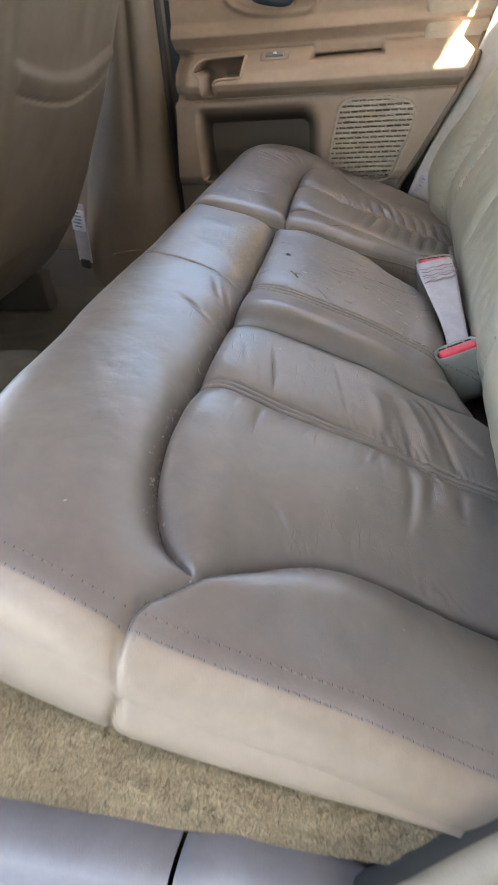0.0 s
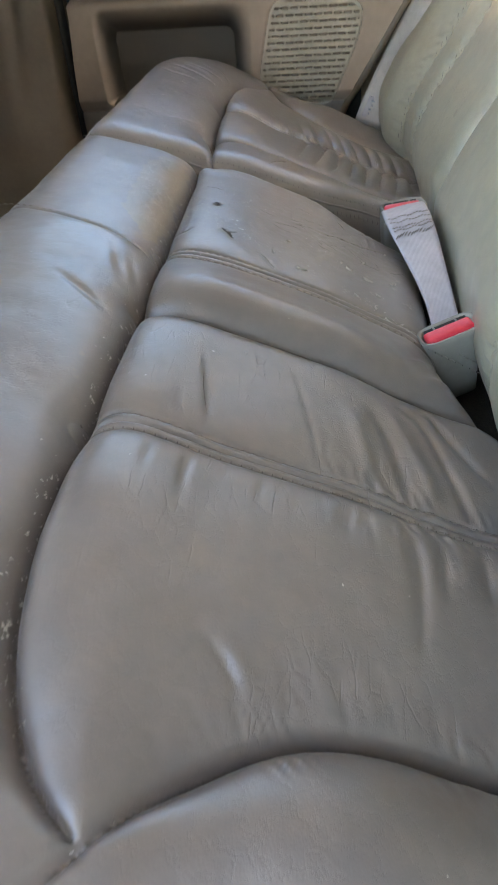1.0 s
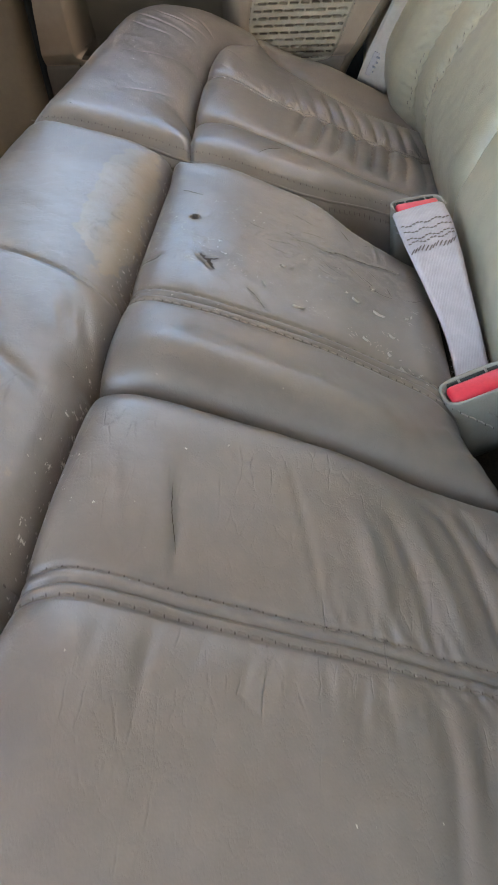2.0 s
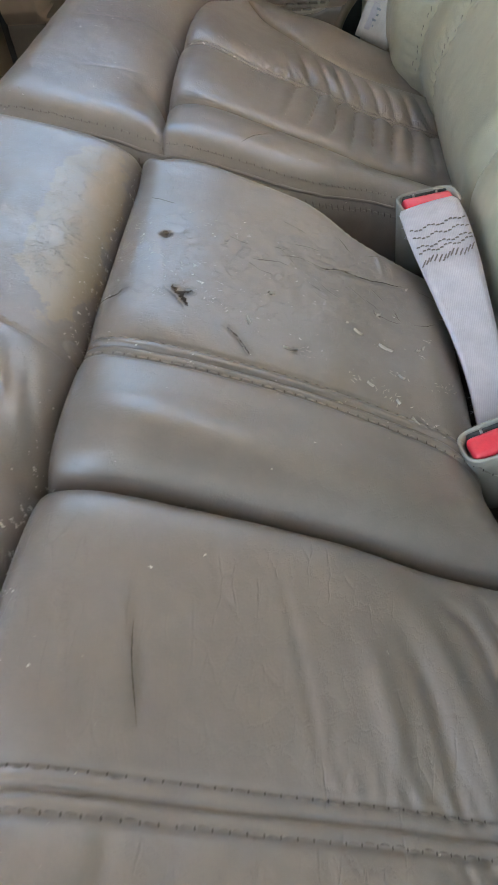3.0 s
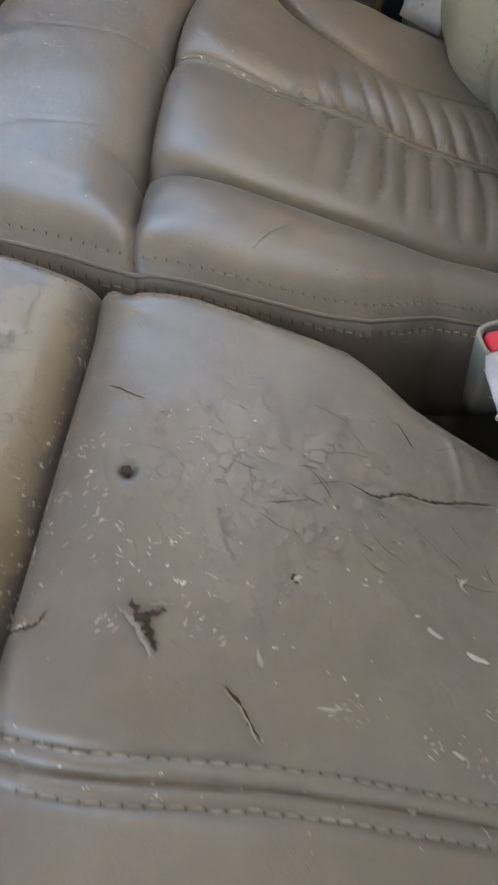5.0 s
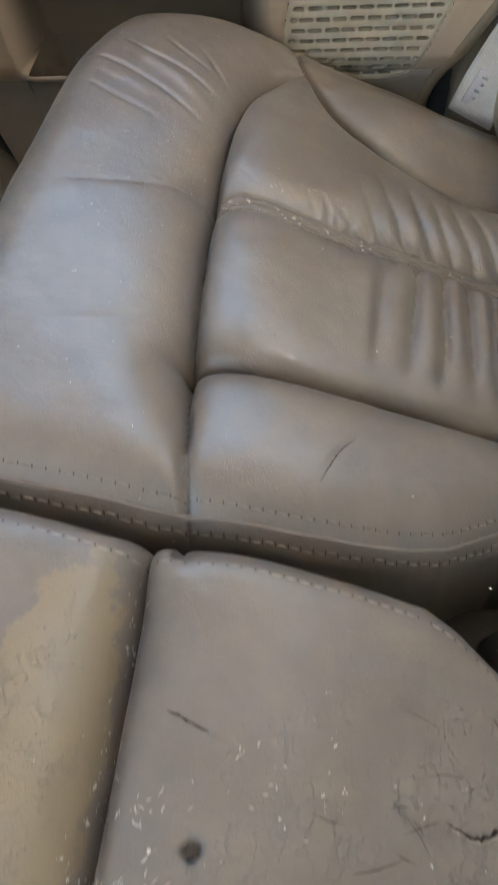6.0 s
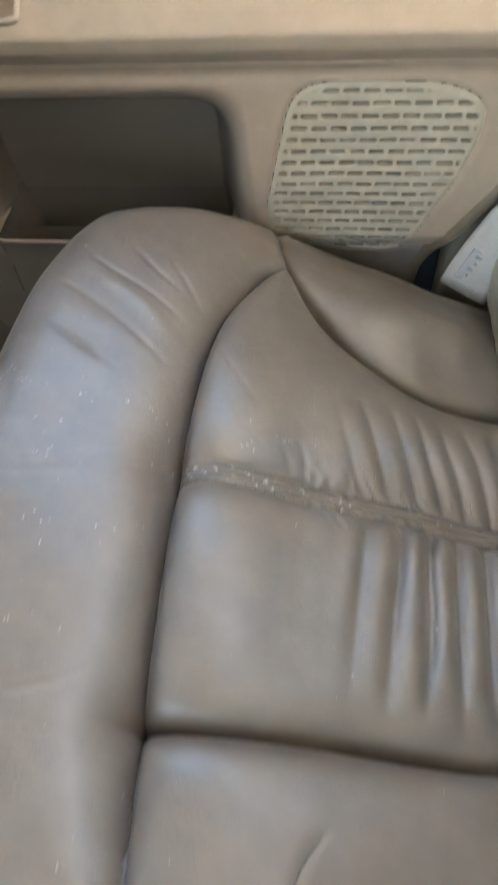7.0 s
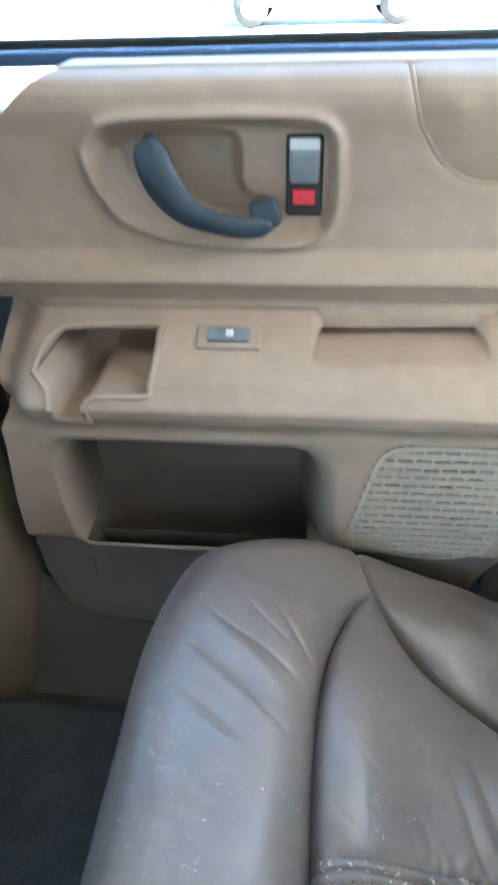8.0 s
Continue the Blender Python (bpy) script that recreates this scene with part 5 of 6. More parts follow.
# ---------------------------------------------------------------- window opening, glass
win = thing("window_1", "clear side window above the door trim", "car window", kind="structure", at=(0, 0.79, 0.79))
for nm, m, s in (("front_frame", (-0.385, 0.775, 1.0), (0.03, 0.05, 0.46)), ("rear_frame", (0.365, 0.775, 1.0), (0.03, 0.05, 0.46)), ("top_frame", (-0.015, 0.775, 1.215), (0.77, 0.05, 0.03))):
    part(nm, box_bm(Matrix.Translation(m), *s, 0.008), DARK_TRIM, win)
pane = part("pane", box_bm(Matrix.Translation((-0.015, 0.7925, 0.99)), 0.71, 0.004, 0.43, 0), GLASS, win, smooth=False)
pane.visible_shadow = False


# ---------------------------------------------------------------- front seat, pillar, floor
fs = thing("car_seat", "tan vinyl back of the front passenger seat with a map pocket", "car seat", at=(-0.75, 0.30, 0.10))
BZ = np.array([0.20, 0.24, 0.32, 0.42, 0.52, 0.62, 0.72, 0.85, 0.98])
BX = np.array([-0.640, -0.600, -0.535, -0.482, -0.432, -0.388, -0.345, -0.295, -0.250])
sy = np.concatenate((0.03 + 0.06 * (1 - np.cos(np.linspace(0, math.pi / 2, 12))), np.arange(0.095, 0.455, 0.005), 0.52 - 0.06 * (1 - np.cos(np.linspace(math.pi / 2, 0, 12)))))
sz = np.arange(0.20, 0.985, 0.004)
SZ, SY = np.meshgrid(sz, sy, indexing="ij")


def seatback_x(Y, Z):
    x = np.interp(Z, BZ, BX) + 0.02 * np.cos((Y - 0.275) * 6.0) - 0.02
    x = x - 1.1 * np.hypot(rolled(Y - 0.03, 0.06), rolled(0.52 - Y, 0.06)) - rolled(Z - 0.20, 0.04)
    # side piping panel and the sagging pocket mouth
    for c in (0.085, 0.465):
        x = x - 0.006 * np.exp(-np.abs(Y - c) / 0.005)
    mouth = 0.622 - 0.034 * np.sin(np.clip((Y - 0.085) / 0.38, 0, 1) * math.pi)
    within = step(Y, 0.085, 0.10) * (1 - step(Y, 0.45, 0.465))
    x = x + within * 0.005 * (1 - step(Z, mouth - 0.012, mouth + 0.006)) * step(Z, 0.24, 0.40)
    x = x + within * (0.003 * np.exp(-((Z - mouth + 0.018) / 0.014) ** 2) - 0.004 * np.exp(-((Z - mouth + 0.038) / 0.003) ** 2))
    return x + 0.003 * soft_noise(Y, Z, 10, 101)


SX = seatback_x(SY, SZ)
sxyz = np.stack((SX, SY, SZ), axis=-1)
pz, py = (SZ[:-1, :-1] + SZ[1:, 1:]) / 2, (SY[:-1, :-1] + SY[1:, 1:]) / 2
mouth = 0.622 - 0.034 * np.sin(np.clip((py - 0.085) / 0.38, 0, 1) * math.pi)
pocket = (py > 0.085) & (py < 0.465) & (pz < mouth)
sheet("back_panel", sxyz, FRONT_SEAT, fs, keep=~pocket, flip=False)
sheet("map_pocket", sxyz, FRONT_SEAT, fs, "soft vinyl pocket across the seat back", keep=pocket, flip=False)
fr = sxyz.copy()
fr[..., 0] -= 0.15
for idx, fl in ((0, False), (-1, True)):
    sheet("side_panel", np.stack([sxyz[:, idx] * (1 - t) + fr[:, idx] * t for t in np.linspace(0, 1, 6)], axis=0), FRONT_SEAT, fs, flip=fl)
sheet("front_face", fr, FRONT_SEAT, fs, flip=True)
sheet("bottom_edge", np.stack([sxyz[0] * (1 - t) + fr[0] * t for t in np.linspace(0, 1, 5)], axis=0), FRONT_SEAT, fs)
part("seat_base", box_bm(Matrix.Translation((-1.02, 0.275, 0.29)), 0.55, 0.50, 0.16, 0.04), FRONT_SEAT, fs)
for yy in (0.09, 0.46):
    part("seat_rail", box_bm(Matrix.Translation((-0.95, yy, 0.15)), 0.60, 0.04, 0.09, 0.006), KICK, fs)

tagbelt = thing("front_belt_end", "grey belt end with a white printed label beside the front seat", "seat belt", at=(-0.63, 0.60, 0.17))
tm = Matrix.Translation((-0.615, 0.60, 0.245)) @ Euler((0, radians(4), radians(-22))).to_matrix().to_4x4()
part("webbing", box_bm(tm @ Matrix.Translation((0, 0.004, -0.01)), 0.044, 0.003, 0.14, 0.001, 1), WEBBING, tagbelt)
part("label", box_bm(tm @ Matrix.Translation((0, 0.000, 0.022)), 0.044, 0.002, 0.050, 0.001, 1), LABEL, tagbelt, "white printed label")
for k in range(5):
    part("print_line", box_bm(tm @ Matrix.Translation((-0.003 + 0.003 * (k % 3), -0.0014, 0.040 - 0.008 * k)), 0.020 + 0.004 * (k % 2), 0.0008, 0.003, 0), PRINT, tagbelt)
part("anchor", box_bm(tm @ Matrix.Translation((0, 0.004, -0.085)), 0.030, 0.010, 0.022, 0.003), DARK_TRIM, tagbelt)

# B pillar: tapered trim that flares into the sill
pil = thing("pillar_1", "brown moulded pillar trim between the doors", "pillar trim", kind="structure", at=(-0.45, 0.66, 0.1))
pz = np.linspace(0.10, 1.24, 60)
pu = np.linspace(0, 1, 26)
PZ, PU = np.meshgrid(pz, pu, indexing="ij")
front = -0.62 + 0.12 * step(PZ, 0.15, 0.75)
rear = -0.376 + 0 * PZ
PX = front + (rear - front) * PU
PY = 0.655 - 0.045 * np.sin(PU * math.pi) ** 0.7 - 0.03 * (1 - step(PZ, 0.12, 0.45)) + 0.02 * step(PZ, 0.5, 1.2)
PY = PY + 0.016 * np.exp(-((PU - 0.62) / 0.07) ** 2) * step(PZ, 0.25, 0.6) + 0.07 * step(PU, 0.93, 1.0)
sheet("moulding", np.stack((PX, PY, PZ), axis=-1), PILLAR, pil, flip=False)
part("outer_skin", box_bm(Matrix.Translation((-0.43, 0.785, 0.68)), 0.17, 0.03, 1.15, 0.01), PAINT, pil)
part("door_seal", box_bm(Matrix.Translation((-0.380, 0.690, 0.62)), 0.010, 0.03, 1.04, 0.004), DARK_TRIM, pil, "black door seal")

sill_far = thing("sill_1", "dark moulded sill trim along the far door", "sill trim", kind="structure", at=(-0.3, 0.66, 0.1))
su, sv = np.linspace(0, 1, 16), np.linspace(-1.3, 0.25, 60)
SV, SU = np.meshgrid(sv, su, indexing="ij")
SYY = 0.600 + 0.075 * SU ** 0.8
SZZ = 0.10 + 0.075 * np.sin(SU * math.pi / 2) + 0.09 * np.exp(-((SV + 0.42) / 0.07) ** 2) * SU
sheet("moulding", np.stack((SV, SYY, SZZ), axis=-1), KICK, sill_far, flip=False)

floor = thing("floor", "dark brown carpet of the rear footwell", "carpet", kind="structure", at=(-0.4, 0, 0.1))
fx, fy = np.linspace(-1.5, 0.6, 150), np.linspace(-0.66, 0.70, 100)
FX, FY = np.meshgrid(fx, fy, indexing="ij")
FZ = 0.10 + 0.10 * np.exp(-(FY / 0.13) ** 4) * step(-FX, -0.1, 0.1) + 0.003 * soft_noise(FX, FY, 12, 111) + 0.10 * step(FX, -0.16, -0.08)
sheet("carpet", np.stack((FX, FY, FZ), axis=-1), FOOTWELL, floor, flip=False)
mat = thing("floor_mat", "dark ribbed floor mat in the footwell", "floor mat", at=(-0.42, 0.35, 0.105))
gx2, gy2 = np.linspace(-0.56, -0.21, 84), np.linspace(0.17, 0.585, 60)
MX, MY = np.meshgrid(gx2, gy2, indexing="ij")
e = np.minimum(np.minimum(MX + 0.56, -0.21 - MX), np.minimum(MY - 0.17, 0.585 - MY))
MZ = 0.108 + 0.006 * step(e, 0.0, 0.01) + 0.004 * np.exp(-((MY - 0.46) / 0.006) ** 2) + 0.002 * soft_noise(MX, MY, 15, 115)
sheet("rubber_sheet", np.stack((MX, MY, MZ), axis=-1), MAT, mat, flip=False)

# near sill: carpet roll, scuff plates, body flange and the painted frame
sill = thing("sill_2", "grey plastic scuff plates along the open door", "sill trim", kind="structure", at=(0, -0.68, 0.2))
cx_, cv = np.linspace(-1.3, 0.5, 260), np.linspace(0, 1, 24)
CX, CV = np.meshgrid(cx_, cv, indexing="ij")
CY = -0.600 - 0.055 * CV
CZ = 0.266 - 0.17 * (np.clip(CX, -0.16, 0.16) - 0.06) * (1 - CV) - 0.042 * CV ** 1.5 + 0.003 * soft_noise(CX, CV, 40, 121)
sheet("carpet_roll", np.stack((CX, CY, CZ), axis=-1), CARPET, sill, "beige pile carpet over the sill", flip=True)
gen = random.Random(9)
fib_v, fib_f = [], []
for k in range(9000):
    x, v = gen.uniform(-0.24, 0.24), gen.uniform(0.25, 1.0)
    y = -0.600 - 0.055 * v
    z = 0.266 - 0.17 * (min(max(x, -0.16), 0.16) - 0.06) * (1 - v) - 0.042 * v ** 1.5 - 0.001
    lean = Vector((gen.uniform(-0.0022, 0.0022), gen.uniform(-0.004, 0.0005), gen.uniform(0.003, 0.0065)))
    w = 0.0006
    n = len(fib_v)
    fib_v += [(x - w, y, z), (x + w, y, z), (x + lean.x, y + lean.y, z + lean.z)]
    fib_f.append((n, n + 1, n + 2))
pile = raw("carpet_pile", fib_v, fib_f, CARPET, sill, smooth=False)
tagged(pile, kind="stuff")


def scuff(x0, x1, label):
    u = np.linspace(0, 1, 60)
    v = np.linspace(0, 1, 22)
    U, V = np.meshgrid(u, v, indexing="ij")
    X = x0 + (x1 - x0) * U
    Y = -0.650 - 0.11 * V + 0.007 * np.exp(-((X - 0.036) / 0.014) ** 2)
    Z = 0.222 + 0.010 * np.sin(np.clip(V / 0.30, 0, 1) * math.pi / 2) - 0.055 * step(V, 0.30, 1.0) - 0.004 * np.exp(-((V - 0.42) / 0.03) ** 2)
    Z = Z - rolled((X - x0), 0.004) - rolled((x1 - X), 0.004)
    Z = Z - 0.03 * step(X, 0.07, 0.16)
    sheet("scuff_plate", np.stack((X, Y, Z), axis=-1), SILL, sill, label, flip=True)


scuff(-1.3, -0.002, "long grey scuff plate")
scuff(0.001, 0.30, "short curved grey scuff plate")
arch = thing("door_frame", "dark painted door frame with a beige weatherstrip", "door frame", kind="structure", at=(0.25, -0.7, 0.2))
al = smooth_line([(0.03, -0.742, 0.215), (0.08, -0.715, 0.232), (0.13, -0.690, 0.252), (0.19, -0.662, 0.282), (0.26, -0.640, 0.33), (0.33, -0.63, 0.43), (0.38, -0.63, 0.60), (0.42, -0.62, 0.9), (0.40, -0.60, 1.2)], 0.01)
raw("weatherstrip", *tube(al, 0.0115, 10), RUBBER, arch, "beige rubber weatherstrip")
fl = np.stack([al + np.array((0.012, -0.012, -0.008)), al + np.array((0.03, -0.05, -0.03)), al + np.array((0.05, -0.12, -0.05)), al + np.array((0.10, -0.14, -0.16))], axis=0)
sheet("painted_flange", fl, PAINT, arch, "dark teal painted body edge")
arch2 = np.stack([al + np.array((0.0, 0.01, -0.01)), al + np.array((0.02, 0.05, -0.02)), al + np.array((0.06, 0.08, -0.02)), al + np.array((0.2, 0.10, 0.0))], axis=0)
sheet("inner_trim", arch2, DARK_TRIM, arch)

# ---------------------------------------------------------------- cabin shell
roof = thing("ceiling", "beige cloth headliner", "headliner", kind="structure", at=(0, 0, 1.25))
part("headliner", box_bm(Matrix.Translation((-0.3775, 0, 1.26)), 2.245, 1.50, 0.04, 0.015), HEADLINER, roof)
# unseen strip behind the roof, sized to mask the sun down to one patch
part("rear_sun_mask", box_bm(Matrix.Translation((0.801, -0.302, 1.26)), 0.11, 0.896, 0.038, 0.01), HEADLINER, roof)
shell = thing("wall_rear", "closed rear quarter of the cabin", "cabin wall", kind="structure", at=(0.5, 0, 0.5))
part("parcel_shelf", box_bm(Matrix.Translation((0.80, 0, 0.845)), 0.62, 1.50, 0.03, 0.005), TAN_LOW, shell)
part("bulkhead", box_bm(Matrix.Translation((0.56, 0, 0.45)), 0.03, 1.50, 0.80, 0.005), DARK_TRIM, shell)
for s, nm in ((1, "far_quarter"), (-1, "near_quarter")):
    q = thing("wall_%s" % nm, "tan trimmed rear quarter of the cabin", "cabin wall", kind="structure", at=(0.6, 0.7 * s, 0.5))
    part("lower_quarter", box_bm(Matrix.Translation((0.68, 0.715 * s, 0.46)), 0.56, 0.05, 0.76, 0.01), TAN, q)
    if s > 0:
        # posts spaced apart to leave an invented opening that brightens the rear
        part("upper_quarter", box_bm(Matrix.Translation((0.405, 0.735, 1.01)), 0.05, 0.05, 0.48, 0.01), TAN, q)
        part("rear_post", box_bm(Matrix.Translation((0.80, 0.735, 1.01)), 0.08, 0.05, 0.48, 0.01), TAN, q)
        part("wheel_arch_trim", box_bm(Matrix.Translation((0.33, 0.725, 0.46)), 0.34, 0.05, 0.76, 0.01), GRILLE, q, "pale plastic trim behind the door")
    else:
        # unseen: the front panel blocks sun, the gap behind it admits skylight
        part("upper_quarter", box_bm(Matrix.Translation((0.295, -0.735, 0.955)), 0.21, 0.05, 0.59, 0.01), TAN, q)
        part("quarter_ledge", box_bm(Matrix.Translation((0.57, -0.735, 0.755)), 0.34, 0.05, 0.19, 0.01), TAN, q)
        part("rear_post", box_bm(Matrix.Translation((0.72, -0.735, 1.045)), 0.05, 0.05, 0.40, 0.01), TAN, q)
front = thing("wall_front", "front end of the cabin under the windscreen", "cabin wall", kind="structure", at=(-1.8, 0, 0.5))
part("dashboard", box_bm(Matrix.Translation((-1.75, 0, 0.52)), 0.30, 1.50, 0.52, 0.06), DARK_TRIM, front)
fd = thing("door_2", "tan trimmed front passenger door", "car door", kind="structure", at=(-1.0, 0.75, 0.1))
part("door_panel", box_bm(Matrix.Translation((-1.05, 0.735, 0.44)), 1.02, 0.08, 0.68, 0.03), TAN, fd)
part("lower_wall", box_bm(Matrix.Translation((-0.95, 0.712, 0.19)), 1.10, 0.03, 0.34, 0.01), KICK, fd)
part("armrest", box_bm(Matrix.Translation((-1.00, 0.685, 0.53)), 0.60, 0.05, 0.07, 0.02), TAN, fd)
pn = thing("pillar_2", "trimmed pillar beside the open door", "pillar trim", kind="structure", at=(-0.48, -0.7, 0.1))
part("moulding", box_bm(Matrix.Translation((-0.48, -0.715, 0.70)), 0.12, 0.06, 1.12, 0.02), PILLAR, pn)
nd = thing("door_3", "closed front door on the driver's side", "car door", kind="structure", at=(-1.05, -0.75, 0.1))
part("door_panel", box_bm(Matrix.Translation((-1.05, -0.735, 0.44)), 1.02, 0.08, 0.68, 0.03), TAN, nd)
# outer underside of the body
pan = thing("wall_underbody", "painted lower body shell of the car", "car body", kind="structure", at=(0, 0, 0))
part("floor_pan", box_bm(Matrix.Translation((-0.5, 0, 0.04)), 2.9, 1.50, 0.05, 0.01), DARK_TRIM, pan)
part("far_rocker", box_bm(Matrix.Translation((-0.5, 0.78, 0.06)), 2.9, 0.10, 0.16, 0.02), CAR_BLUE, pan)
part("near_rocker", box_bm(Matrix.Translation((-0.5, -0.74, 0.10)), 2.9, 0.10, 0.10, 0.02), PAINT, pan)

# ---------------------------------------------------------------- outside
# unseen wall added to block the sun and dim the near side
shade = thing("wall_house", "unseen plain grey-brown wall, added to keep sun off the near side", "house wall", kind="structure", at=(7, -5.2, -0.25))
part("blocking_slab", box_bm(Matrix.Translation((5.25, -5.2, 4.25)), 13.5, 0.30, 9.0, 0.02), SUN_BLOCK, shade)
gnd = thing("ground", "sunlit pale concrete ground outside the car", "ground", kind="structure", at=(0, 0, -0.25))
bm = bmesh.new()
bmesh.ops.create_grid(bm, x_segments=40, y_segments=40, size=400, matrix=Matrix.Translation((0, 0, -0.25)))
part("paving", bm, CONCRETE, gnd, smooth=False)


def build_vehicle(x, y):
    """A parked car seen low through the window: body, wheels, glass."""
    ob = thing("parked_car", "dark blue parked car on pale concrete", "car", at=(x, y, -0.25))
    prof = [(-2.2, 0.30), (-2.25, 0.55), (-2.1, 0.78), (-1.2, 0.92), (-0.6, 1.38), (0.7, 1.42), (1.4, 1.0), (2.1, 0.92), (2.25, 0.6), (2.2, 0.30)]
    bm = bmesh.new()
    sides = []
    for yy, k in ((-0.85, 0.96), (-0.80, 1.0), (0.80, 1.0), (0.85, 0.96)):
        sides.append([bm.verts.new((x + px * k, y + yy, -0.25 + 0.02 + pz_ * (1 if k == 1 else 0.97))) for px, pz_ in prof])
    for a, b in zip(sides[:-1], sides[1:]):
        for i in range(len(prof)):
            j = (i + 1) % len(prof)
            bm.faces.new((a[i], a[j], b[j], b[i]))
    bm.faces.new(sides[0])
    bm.faces.new(sides[-1][::-1])
    bmesh.ops.recalc_face_normals(bm, faces=bm.faces[:])
    part("body", bm, CAR_BLUE, ob, smooth=False)
    for wx in (-1.35, 1.35):
        for wy in (-0.80, 0.80):
            m = Matrix.Translation((x + wx, y + wy, 0.07)) @ Euler((radians(90), 0, 0)).to_matrix().to_4x4()
            bm = bmesh.new()
            bmesh.ops.create_cone(bm, cap_ends=True, segments=32, radius1=0.32, radius2=0.32, depth=0.22, matrix=m)
            bmesh.ops.bevel(bm, geom=[e for e in bm.edges if e.calc_length() < 0.1], offset=0.03, segments=2, affect="EDGES")
            wheel = part("wheel", bm, TYRE, ob)
            bm = bmesh.new()
            bmesh.ops.create_cone(bm, cap_ends=True, segments=32, radius1=0.20, radius2=0.19, depth=0.235, matrix=m)
            part("rim", bm, METAL, wheel)
    return ob


build_vehicle(-0.03, 15.3)

# ---------------------------------------------------------------- small damage and crumbs on the seat
def lie(x, y, lift=0.0):
    """A frame on the leather: z along its normal, x towards the rear."""
    e = 0.004
    z = surface_point(x, y)
    n = Vector((-(surface_point(x + e, y) - surface_point(x - e, y)) / (2 * e), -(surface_point(x, y + e) - surface_point(x, y - e)) / (2 * e), 1)).normalized()
    ax = Vector((1, 0, 0))
    ax = (ax - n * ax.dot(n)).normalized()
    return Matrix.Translation((x, y, z + lift)) @ Matrix((ax, n.cross(ax), n)).transposed().to_4x4()


def flake_bm(m, length, width, turn, gen):
    """A curled sliver of peeled finish: an uneven outline, raised along the middle."""
    bm = bmesh.new()
    rim, low = [], []
    for k in range(12):
        a = 2 * math.pi * k / 12
        r = gen.uniform(0.35, 1.15)
        p = (0.42 * length * math.cos(a) * r, 0.40 * width * math.sin(a) * r)
        lift = 0.0010 + 0.0008 * math.cos(a) ** 2
        rim.append(bm.verts.new((*p, lift)))
        low.append(bm.verts.new((p[0] * 0.9, p[1] * 0.9, -0.0008)))
    top = bm.verts.new((0, 0, 0.0012))
    for k in range(12):
        j = (k + 1) % 12
        bm.faces.new((rim[k], rim[j], top))
        bm.faces.new((low[k], low[j], rim[j], rim[k]))
    bm.transform(m @ Matrix.Rotation(turn, 4, "Z"))
    return bm


def drape(line, width, seed, lift):
    """A jagged strip laid on the leather along a line."""
    g = random.Random(seed)
    p = np.asarray(line, float)
    pts = smooth_line(line, min(0.0012, 0.22 * np.linalg.norm(np.diff(p, axis=0), axis=1).sum()))
    side = np.gradient(pts, axis=0)
    side = np.stack((-side[:, 1], side[:, 0]), axis=1)
    side /= np.maximum(np.linalg.norm(side, axis=1, keepdims=True), 1e-9)
    n = len(pts)
    rows = []
    for i in range(n):
        t = i / max(n - 1, 1)
        w = width * (0.15 + math.sin(math.pi * t) ** 0.6) * g.uniform(0.45, 1.2) / 2
        j = g.uniform(-0.4, 0.4) * width
        for s in (-1, 0, 1):
            rows.append(pts[i] + side[i] * (w * s + j))
    rows = np.array(rows)
    z = seat_z(rows[:, 0], rows[:, 1]) + lift
    z[1::3] += lift * 0.4
    faces = [(i * 3 + k, (i + 1) * 3 + k, (i + 1) * 3 + k + 1, i * 3 + k + 1) for i in range(n - 1) for k in range(2)]
    return np.column_stack((rows, z)), faces


gen = random.Random(21)
for x, y, ln, wd, turn in ((0.109, -0.081, 0.010, 0.0026, -25), (0.127, -0.087, 0.013, 0.0034, -15), (0.153, -0.075, 0.006, 0.002, 70), (0.149, -0.079, 0.004, 0.002, 20), (0.135, -0.109, 0.008, 0.0016, -20),
                           (0.114, -0.124, 0.008, 0.0015, -25), (0.131, -0.130, 0.007, 0.0026, -40), (0.141, -0.140, 0.008, 0.0015, -45), (0.124, -0.055, 0.007, 0.003, 50), (0.054, -0.070, 0.007, 0.003, 20),
                           (0.041, -0.103, 0.008, 0.0028, -70), (0.066, -0.116, 0.013, 0.0016, 5), (0.102, -0.075, 0.003, 0.0014, 0), (0.148, -0.012, 0.004, 0.0022, 40)):
    bit = thing("peeled_flake", "pale peeled flake of leather finish on the seat", "leather flake", "peeled flakes", at=lie(x, y).translation)
    part("flake", flake_bm(lie(x, y), ln, wd, radians(turn), gen), CHIP, bit)

hole = thing("leather_hole", "small dark burnt hole in the seat leather", "hole", at=lie(-0.0145, -0.038).translation)
bm = bmesh.new()
g = random.Random(3)
ring = [bm.verts.new((0.0024 * g.uniform(0.7, 1.15) * math.cos(a), 0.0022 * g.uniform(0.7, 1.15) * math.sin(a), 0.0006)) for a in np.linspace(0, 2 * math.pi, 14, endpoint=False)]
pit = bm.verts.new((0, 0, 0.0003))
for k in range(14):
    bm.faces.new((ring[k], ring[(k + 1) % 14], pit))
bm.transform(Matrix.Translation((-0.0145, -0.038, surface_point(-0.0145, -0.034) + 0.0002)) @ Euler((0, radians(20), 0)).to_matrix().to_4x4())
part("foam", bm, HOLE, hole)
tear = thing("leather_tear", "forked dark tear in the seat leather with lifted edges", "tear", at=lie(0.001, -0.096).translation)
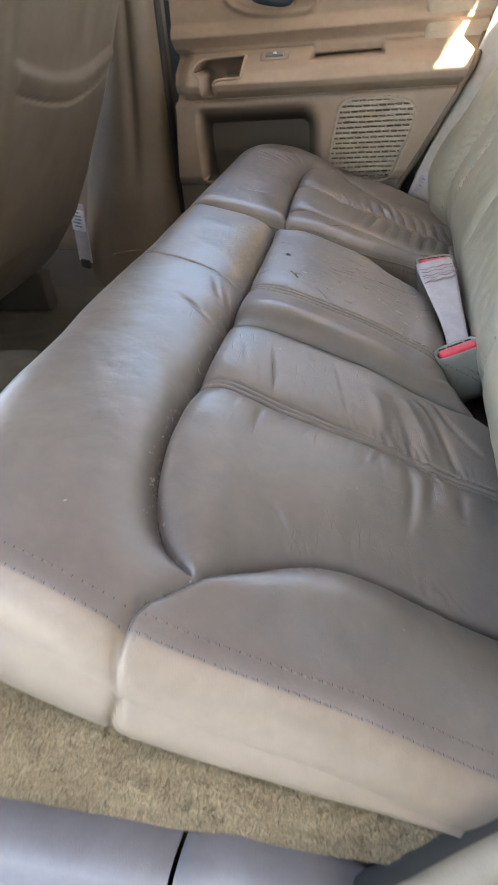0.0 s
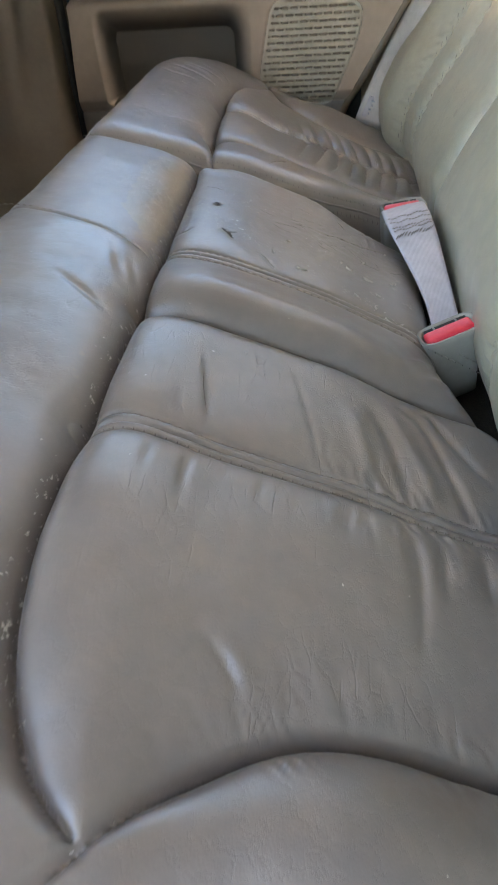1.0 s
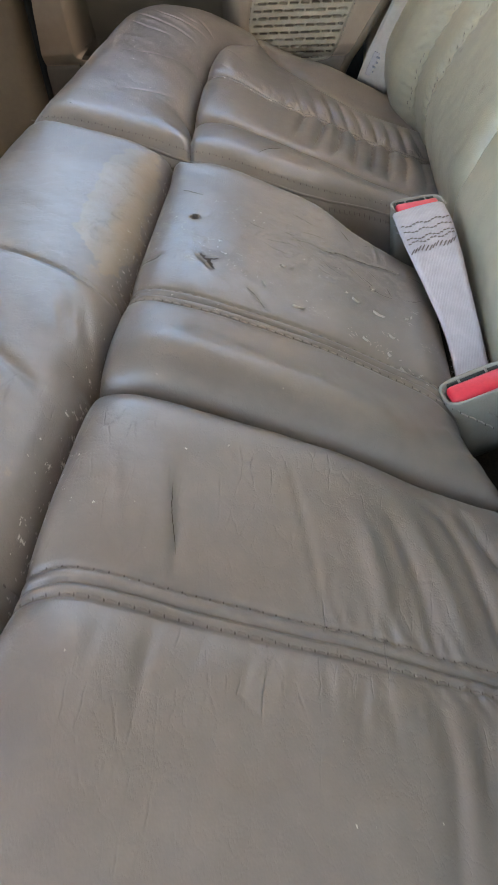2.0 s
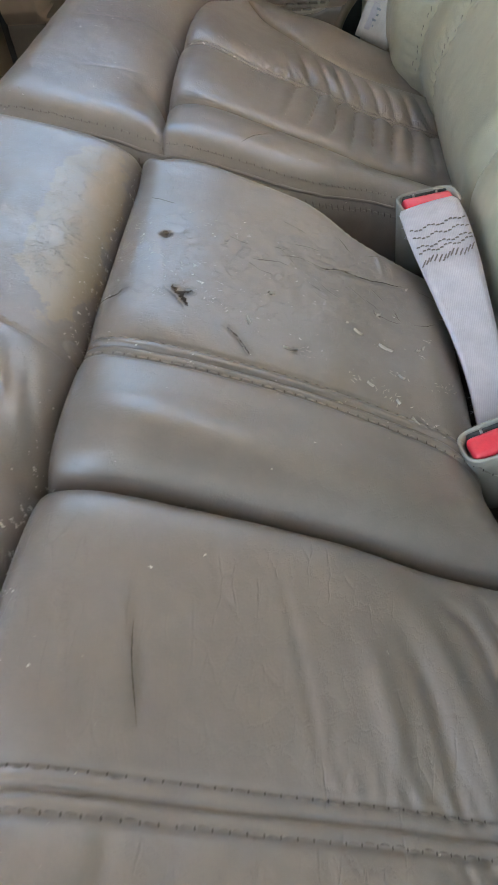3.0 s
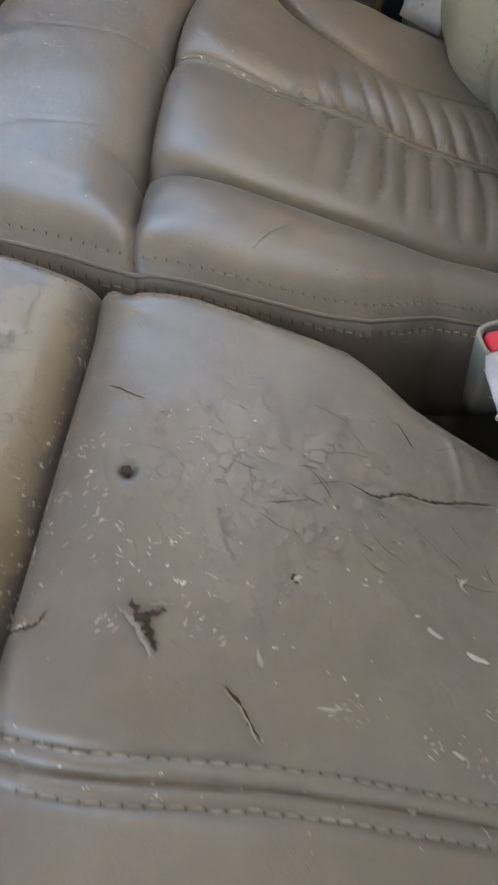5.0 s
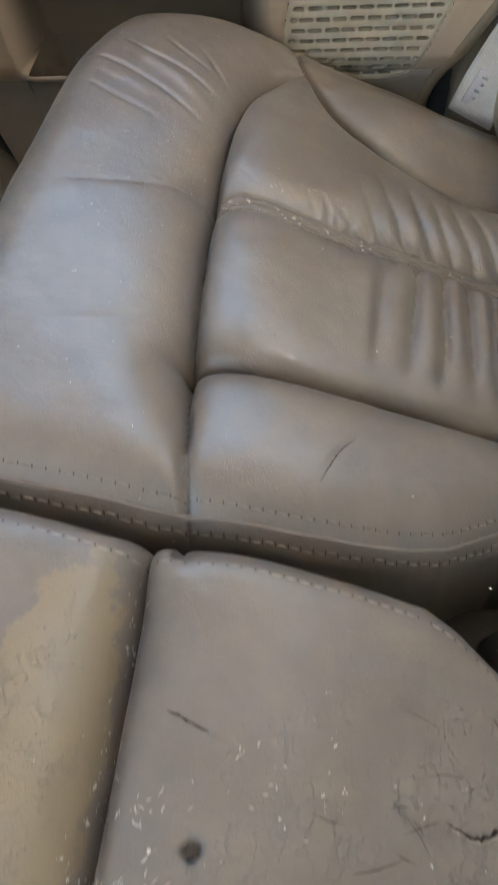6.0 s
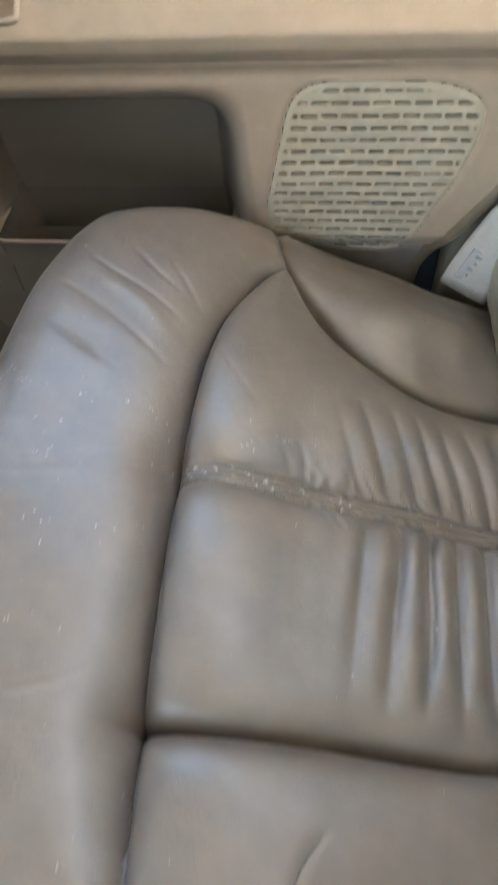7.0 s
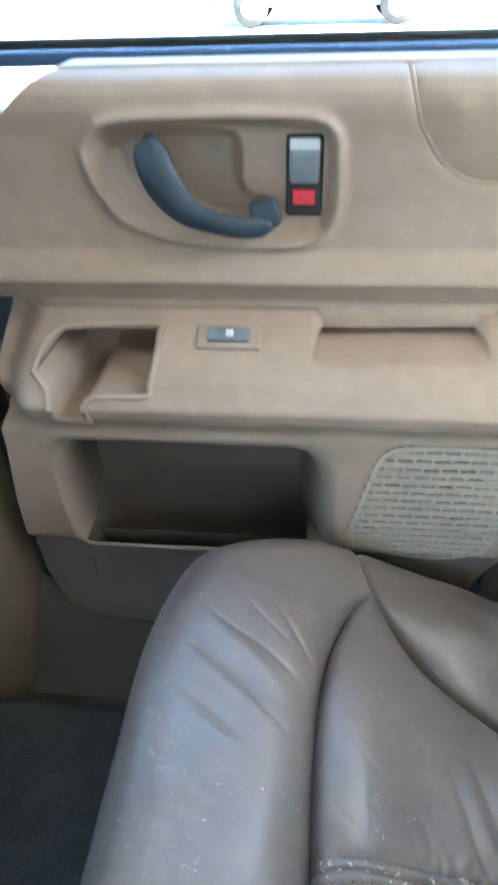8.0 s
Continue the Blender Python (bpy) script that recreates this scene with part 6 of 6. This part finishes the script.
for q, w, sd in (([(-0.004, -0.0905), (0.001, -0.096), (0.004, -0.100), (0.008, -0.107)], 0.0032, 1), ([(0.000, -0.096), (0.005, -0.0935), (0.009, -0.0925)], 0.0022, 2)):
    raw("foam", *drape(q, w, sd, 0.0007), HOLE, tear)
for q, w, sd in (([(-0.008, -0.0935), (-0.004, -0.096), (0.001, -0.101), (0.006, -0.110)], 0.0016, 3), ([(0.003, -0.0905), (0.010, -0.0895)], 0.0014, 4)):
    raw("lifted_edge", *drape(q, w, sd, 0.0009), THREAD, tear)
for k, (q, w) in enumerate(((CRACKS[0], 0.0016), (CRACKS[1], 0.0013), (CRACKS[4], 0.0013), (CRACKS[5], 0.0005),
                            (smooth_line([(0.052, -0.068), (0.056, -0.0725)], 0.002), 0.0028), (smooth_line([(0.121, -0.052), (0.126, -0.060)], 0.002), 0.0022),
                            (smooth_line([(0.007, -0.295), (0.009, -0.312), (0.014, -0.335)], 0.004), 0.00035),
                            (smooth_line([(0.100, 0.022), (0.108, 0.008)], 0.003), 0.0009), (smooth_line([(-0.030, 0.005), (-0.012, -0.002)], 0.003), 0.0008))):
    crack = thing("leather_crack", "dark open crack in the worn seat leather", "crack", "cracks", at=(float(q[0][0]), float(q[0][1]), surface_point(float(q[0][0]), float(q[0][1]))))
    raw("split", *drape(q, w, 40 + k, 0.0005), HOLE, crack)
    if k in (0, 1, 4, 5):
        raw("lifted_edge", *drape(q + np.array((0.0004, -0.0014)), w * 0.7, 60 + k, 0.0007), THREAD, crack)
g = random.Random(58)
for k in range(26):
    x, y, a, ln = g.gauss(0.075, 0.034), g.gauss(-0.022, 0.028), g.choice((g.gauss(0.15, 0.3), g.gauss(-0.75, 0.25))), g.uniform(0.006, 0.020)
    bend = g.uniform(-0.1, 0.1) * ln
    q = [(x, y), (x + 0.5 * ln * math.cos(a) - bend * math.sin(a), y + 0.5 * ln * math.sin(a) + bend * math.cos(a)), (x + ln * math.cos(a), y + ln * math.sin(a))]
    crack = thing("leather_crack", "hair-fine dark crack in the worn seat leather", "crack", "cracks", at=(x, y, surface_point(x, y)))
    raw("split", *drape(q, g.uniform(0.00025, 0.00045), 300 + k, 0.0004), HOLE, crack)
SCUFFS = ((-0.029, -0.025), (-0.036, -0.030), (-0.002, -0.006), (0.005, -0.019), (-0.028, -0.048), (-0.035, -0.051), (-0.020, -0.060), (-0.012, -0.065), (-0.007, -0.072), (-0.026, -0.072), (0.005, -0.065),
          (0.018, -0.094), (0.026, -0.097), (-0.012, -0.101), (0.067, -0.116), (0.075, -0.115), (0.133, -0.106), (0.156, -0.110), (0.113, -0.122), (0.120, -0.125), (0.132, -0.130), (0.146, -0.140),
          (0.168, -0.108), (0.155, -0.066), (0.148, -0.082), (0.102, -0.120), (-0.159, 0.372), (-0.150, 0.368), (-0.164, 0.402), (-0.122, 0.315), (-0.010, 0.358), (0.010, 0.371))
scratch_rows = []
g = random.Random(77)
for cx0, cy0 in SCUFFS:
    lean = g.choice((-0.7, -0.5, 0.9, 1.1))
    for k in range(g.randrange(4, 9)):
        x, y = cx0 + g.gauss(0, 0.0036), cy0 + g.gauss(0, 0.0026)
        a, ln = lean + g.gauss(0, 0.4), g.uniform(0.0012, 0.0042)
        scratch_rows.append(drape([(x, y), (x + ln * 0.5 * math.cos(a) + g.uniform(-0.0006, 0.0006), y + ln * 0.5 * math.sin(a)), (x + ln * math.cos(a), y + ln * math.sin(a))], g.uniform(0.0003, 0.0008), 100 + len(scratch_rows), 0.0003))
scratches = raw("scuff_marks", *merge(scratch_rows), CHIP, None)
tagged(scratches, "short pale scuffs in the worn leather finish", "scuffs", kind="stuff")

crumbs_v, crumbs_f = [], []
gen = random.Random(33)
spots = []
for k in range(120):
    r = gen.random()
    if r < 0.30:
        spots.append((gen.uniform(-0.17, -0.06), gen.uniform(0.10, 0.55)))
    elif r < 0.45:
        spots.append((gen.gauss(0.03, 0.06), gen.gauss(-0.06, 0.06)))
    else:
        spots.append((gen.uniform(-0.17, 0.20), gen.uniform(-0.58, 0.55)))
spots = np.array(spots)
spots_z = seat_z(spots[:, 0], spots[:, 1])
for (x, y), z in zip(spots, spots_z):
    s = gen.choice((0.0003, 0.0004, 0.0005, 0.0007))
    m = Matrix.Translation((x, y, z + s * 0.3)) @ Matrix.Rotation(gen.uniform(0, 6.3), 4, "Z")
    n = len(crumbs_v)
    for v in ((1.6, 0, 0), (-1.3, 0.2, 0), (0, 0.8, 0), (0.1, -0.9, 0), (0, 0, 0.9), (0, 0, -0.7)):
        crumbs_v.append(m @ (Vector((v[0] * gen.uniform(0.5, 1.6), v[1] * gen.uniform(0.5, 1.3), v[2])) * s))
    for q in ((0, 2, 4), (2, 1, 4), (1, 3, 4), (3, 0, 4), (2, 0, 5), (1, 2, 5), (3, 1, 5), (0, 3, 5)):
        crumbs_f.append(tuple(n + i for i in q))
crumbs = raw("crumbs", crumbs_v, crumbs_f, CHIP, None, smooth=False)
tagged(crumbs, "pale specks and lint scattered over the leather", "crumbs", kind="stuff")
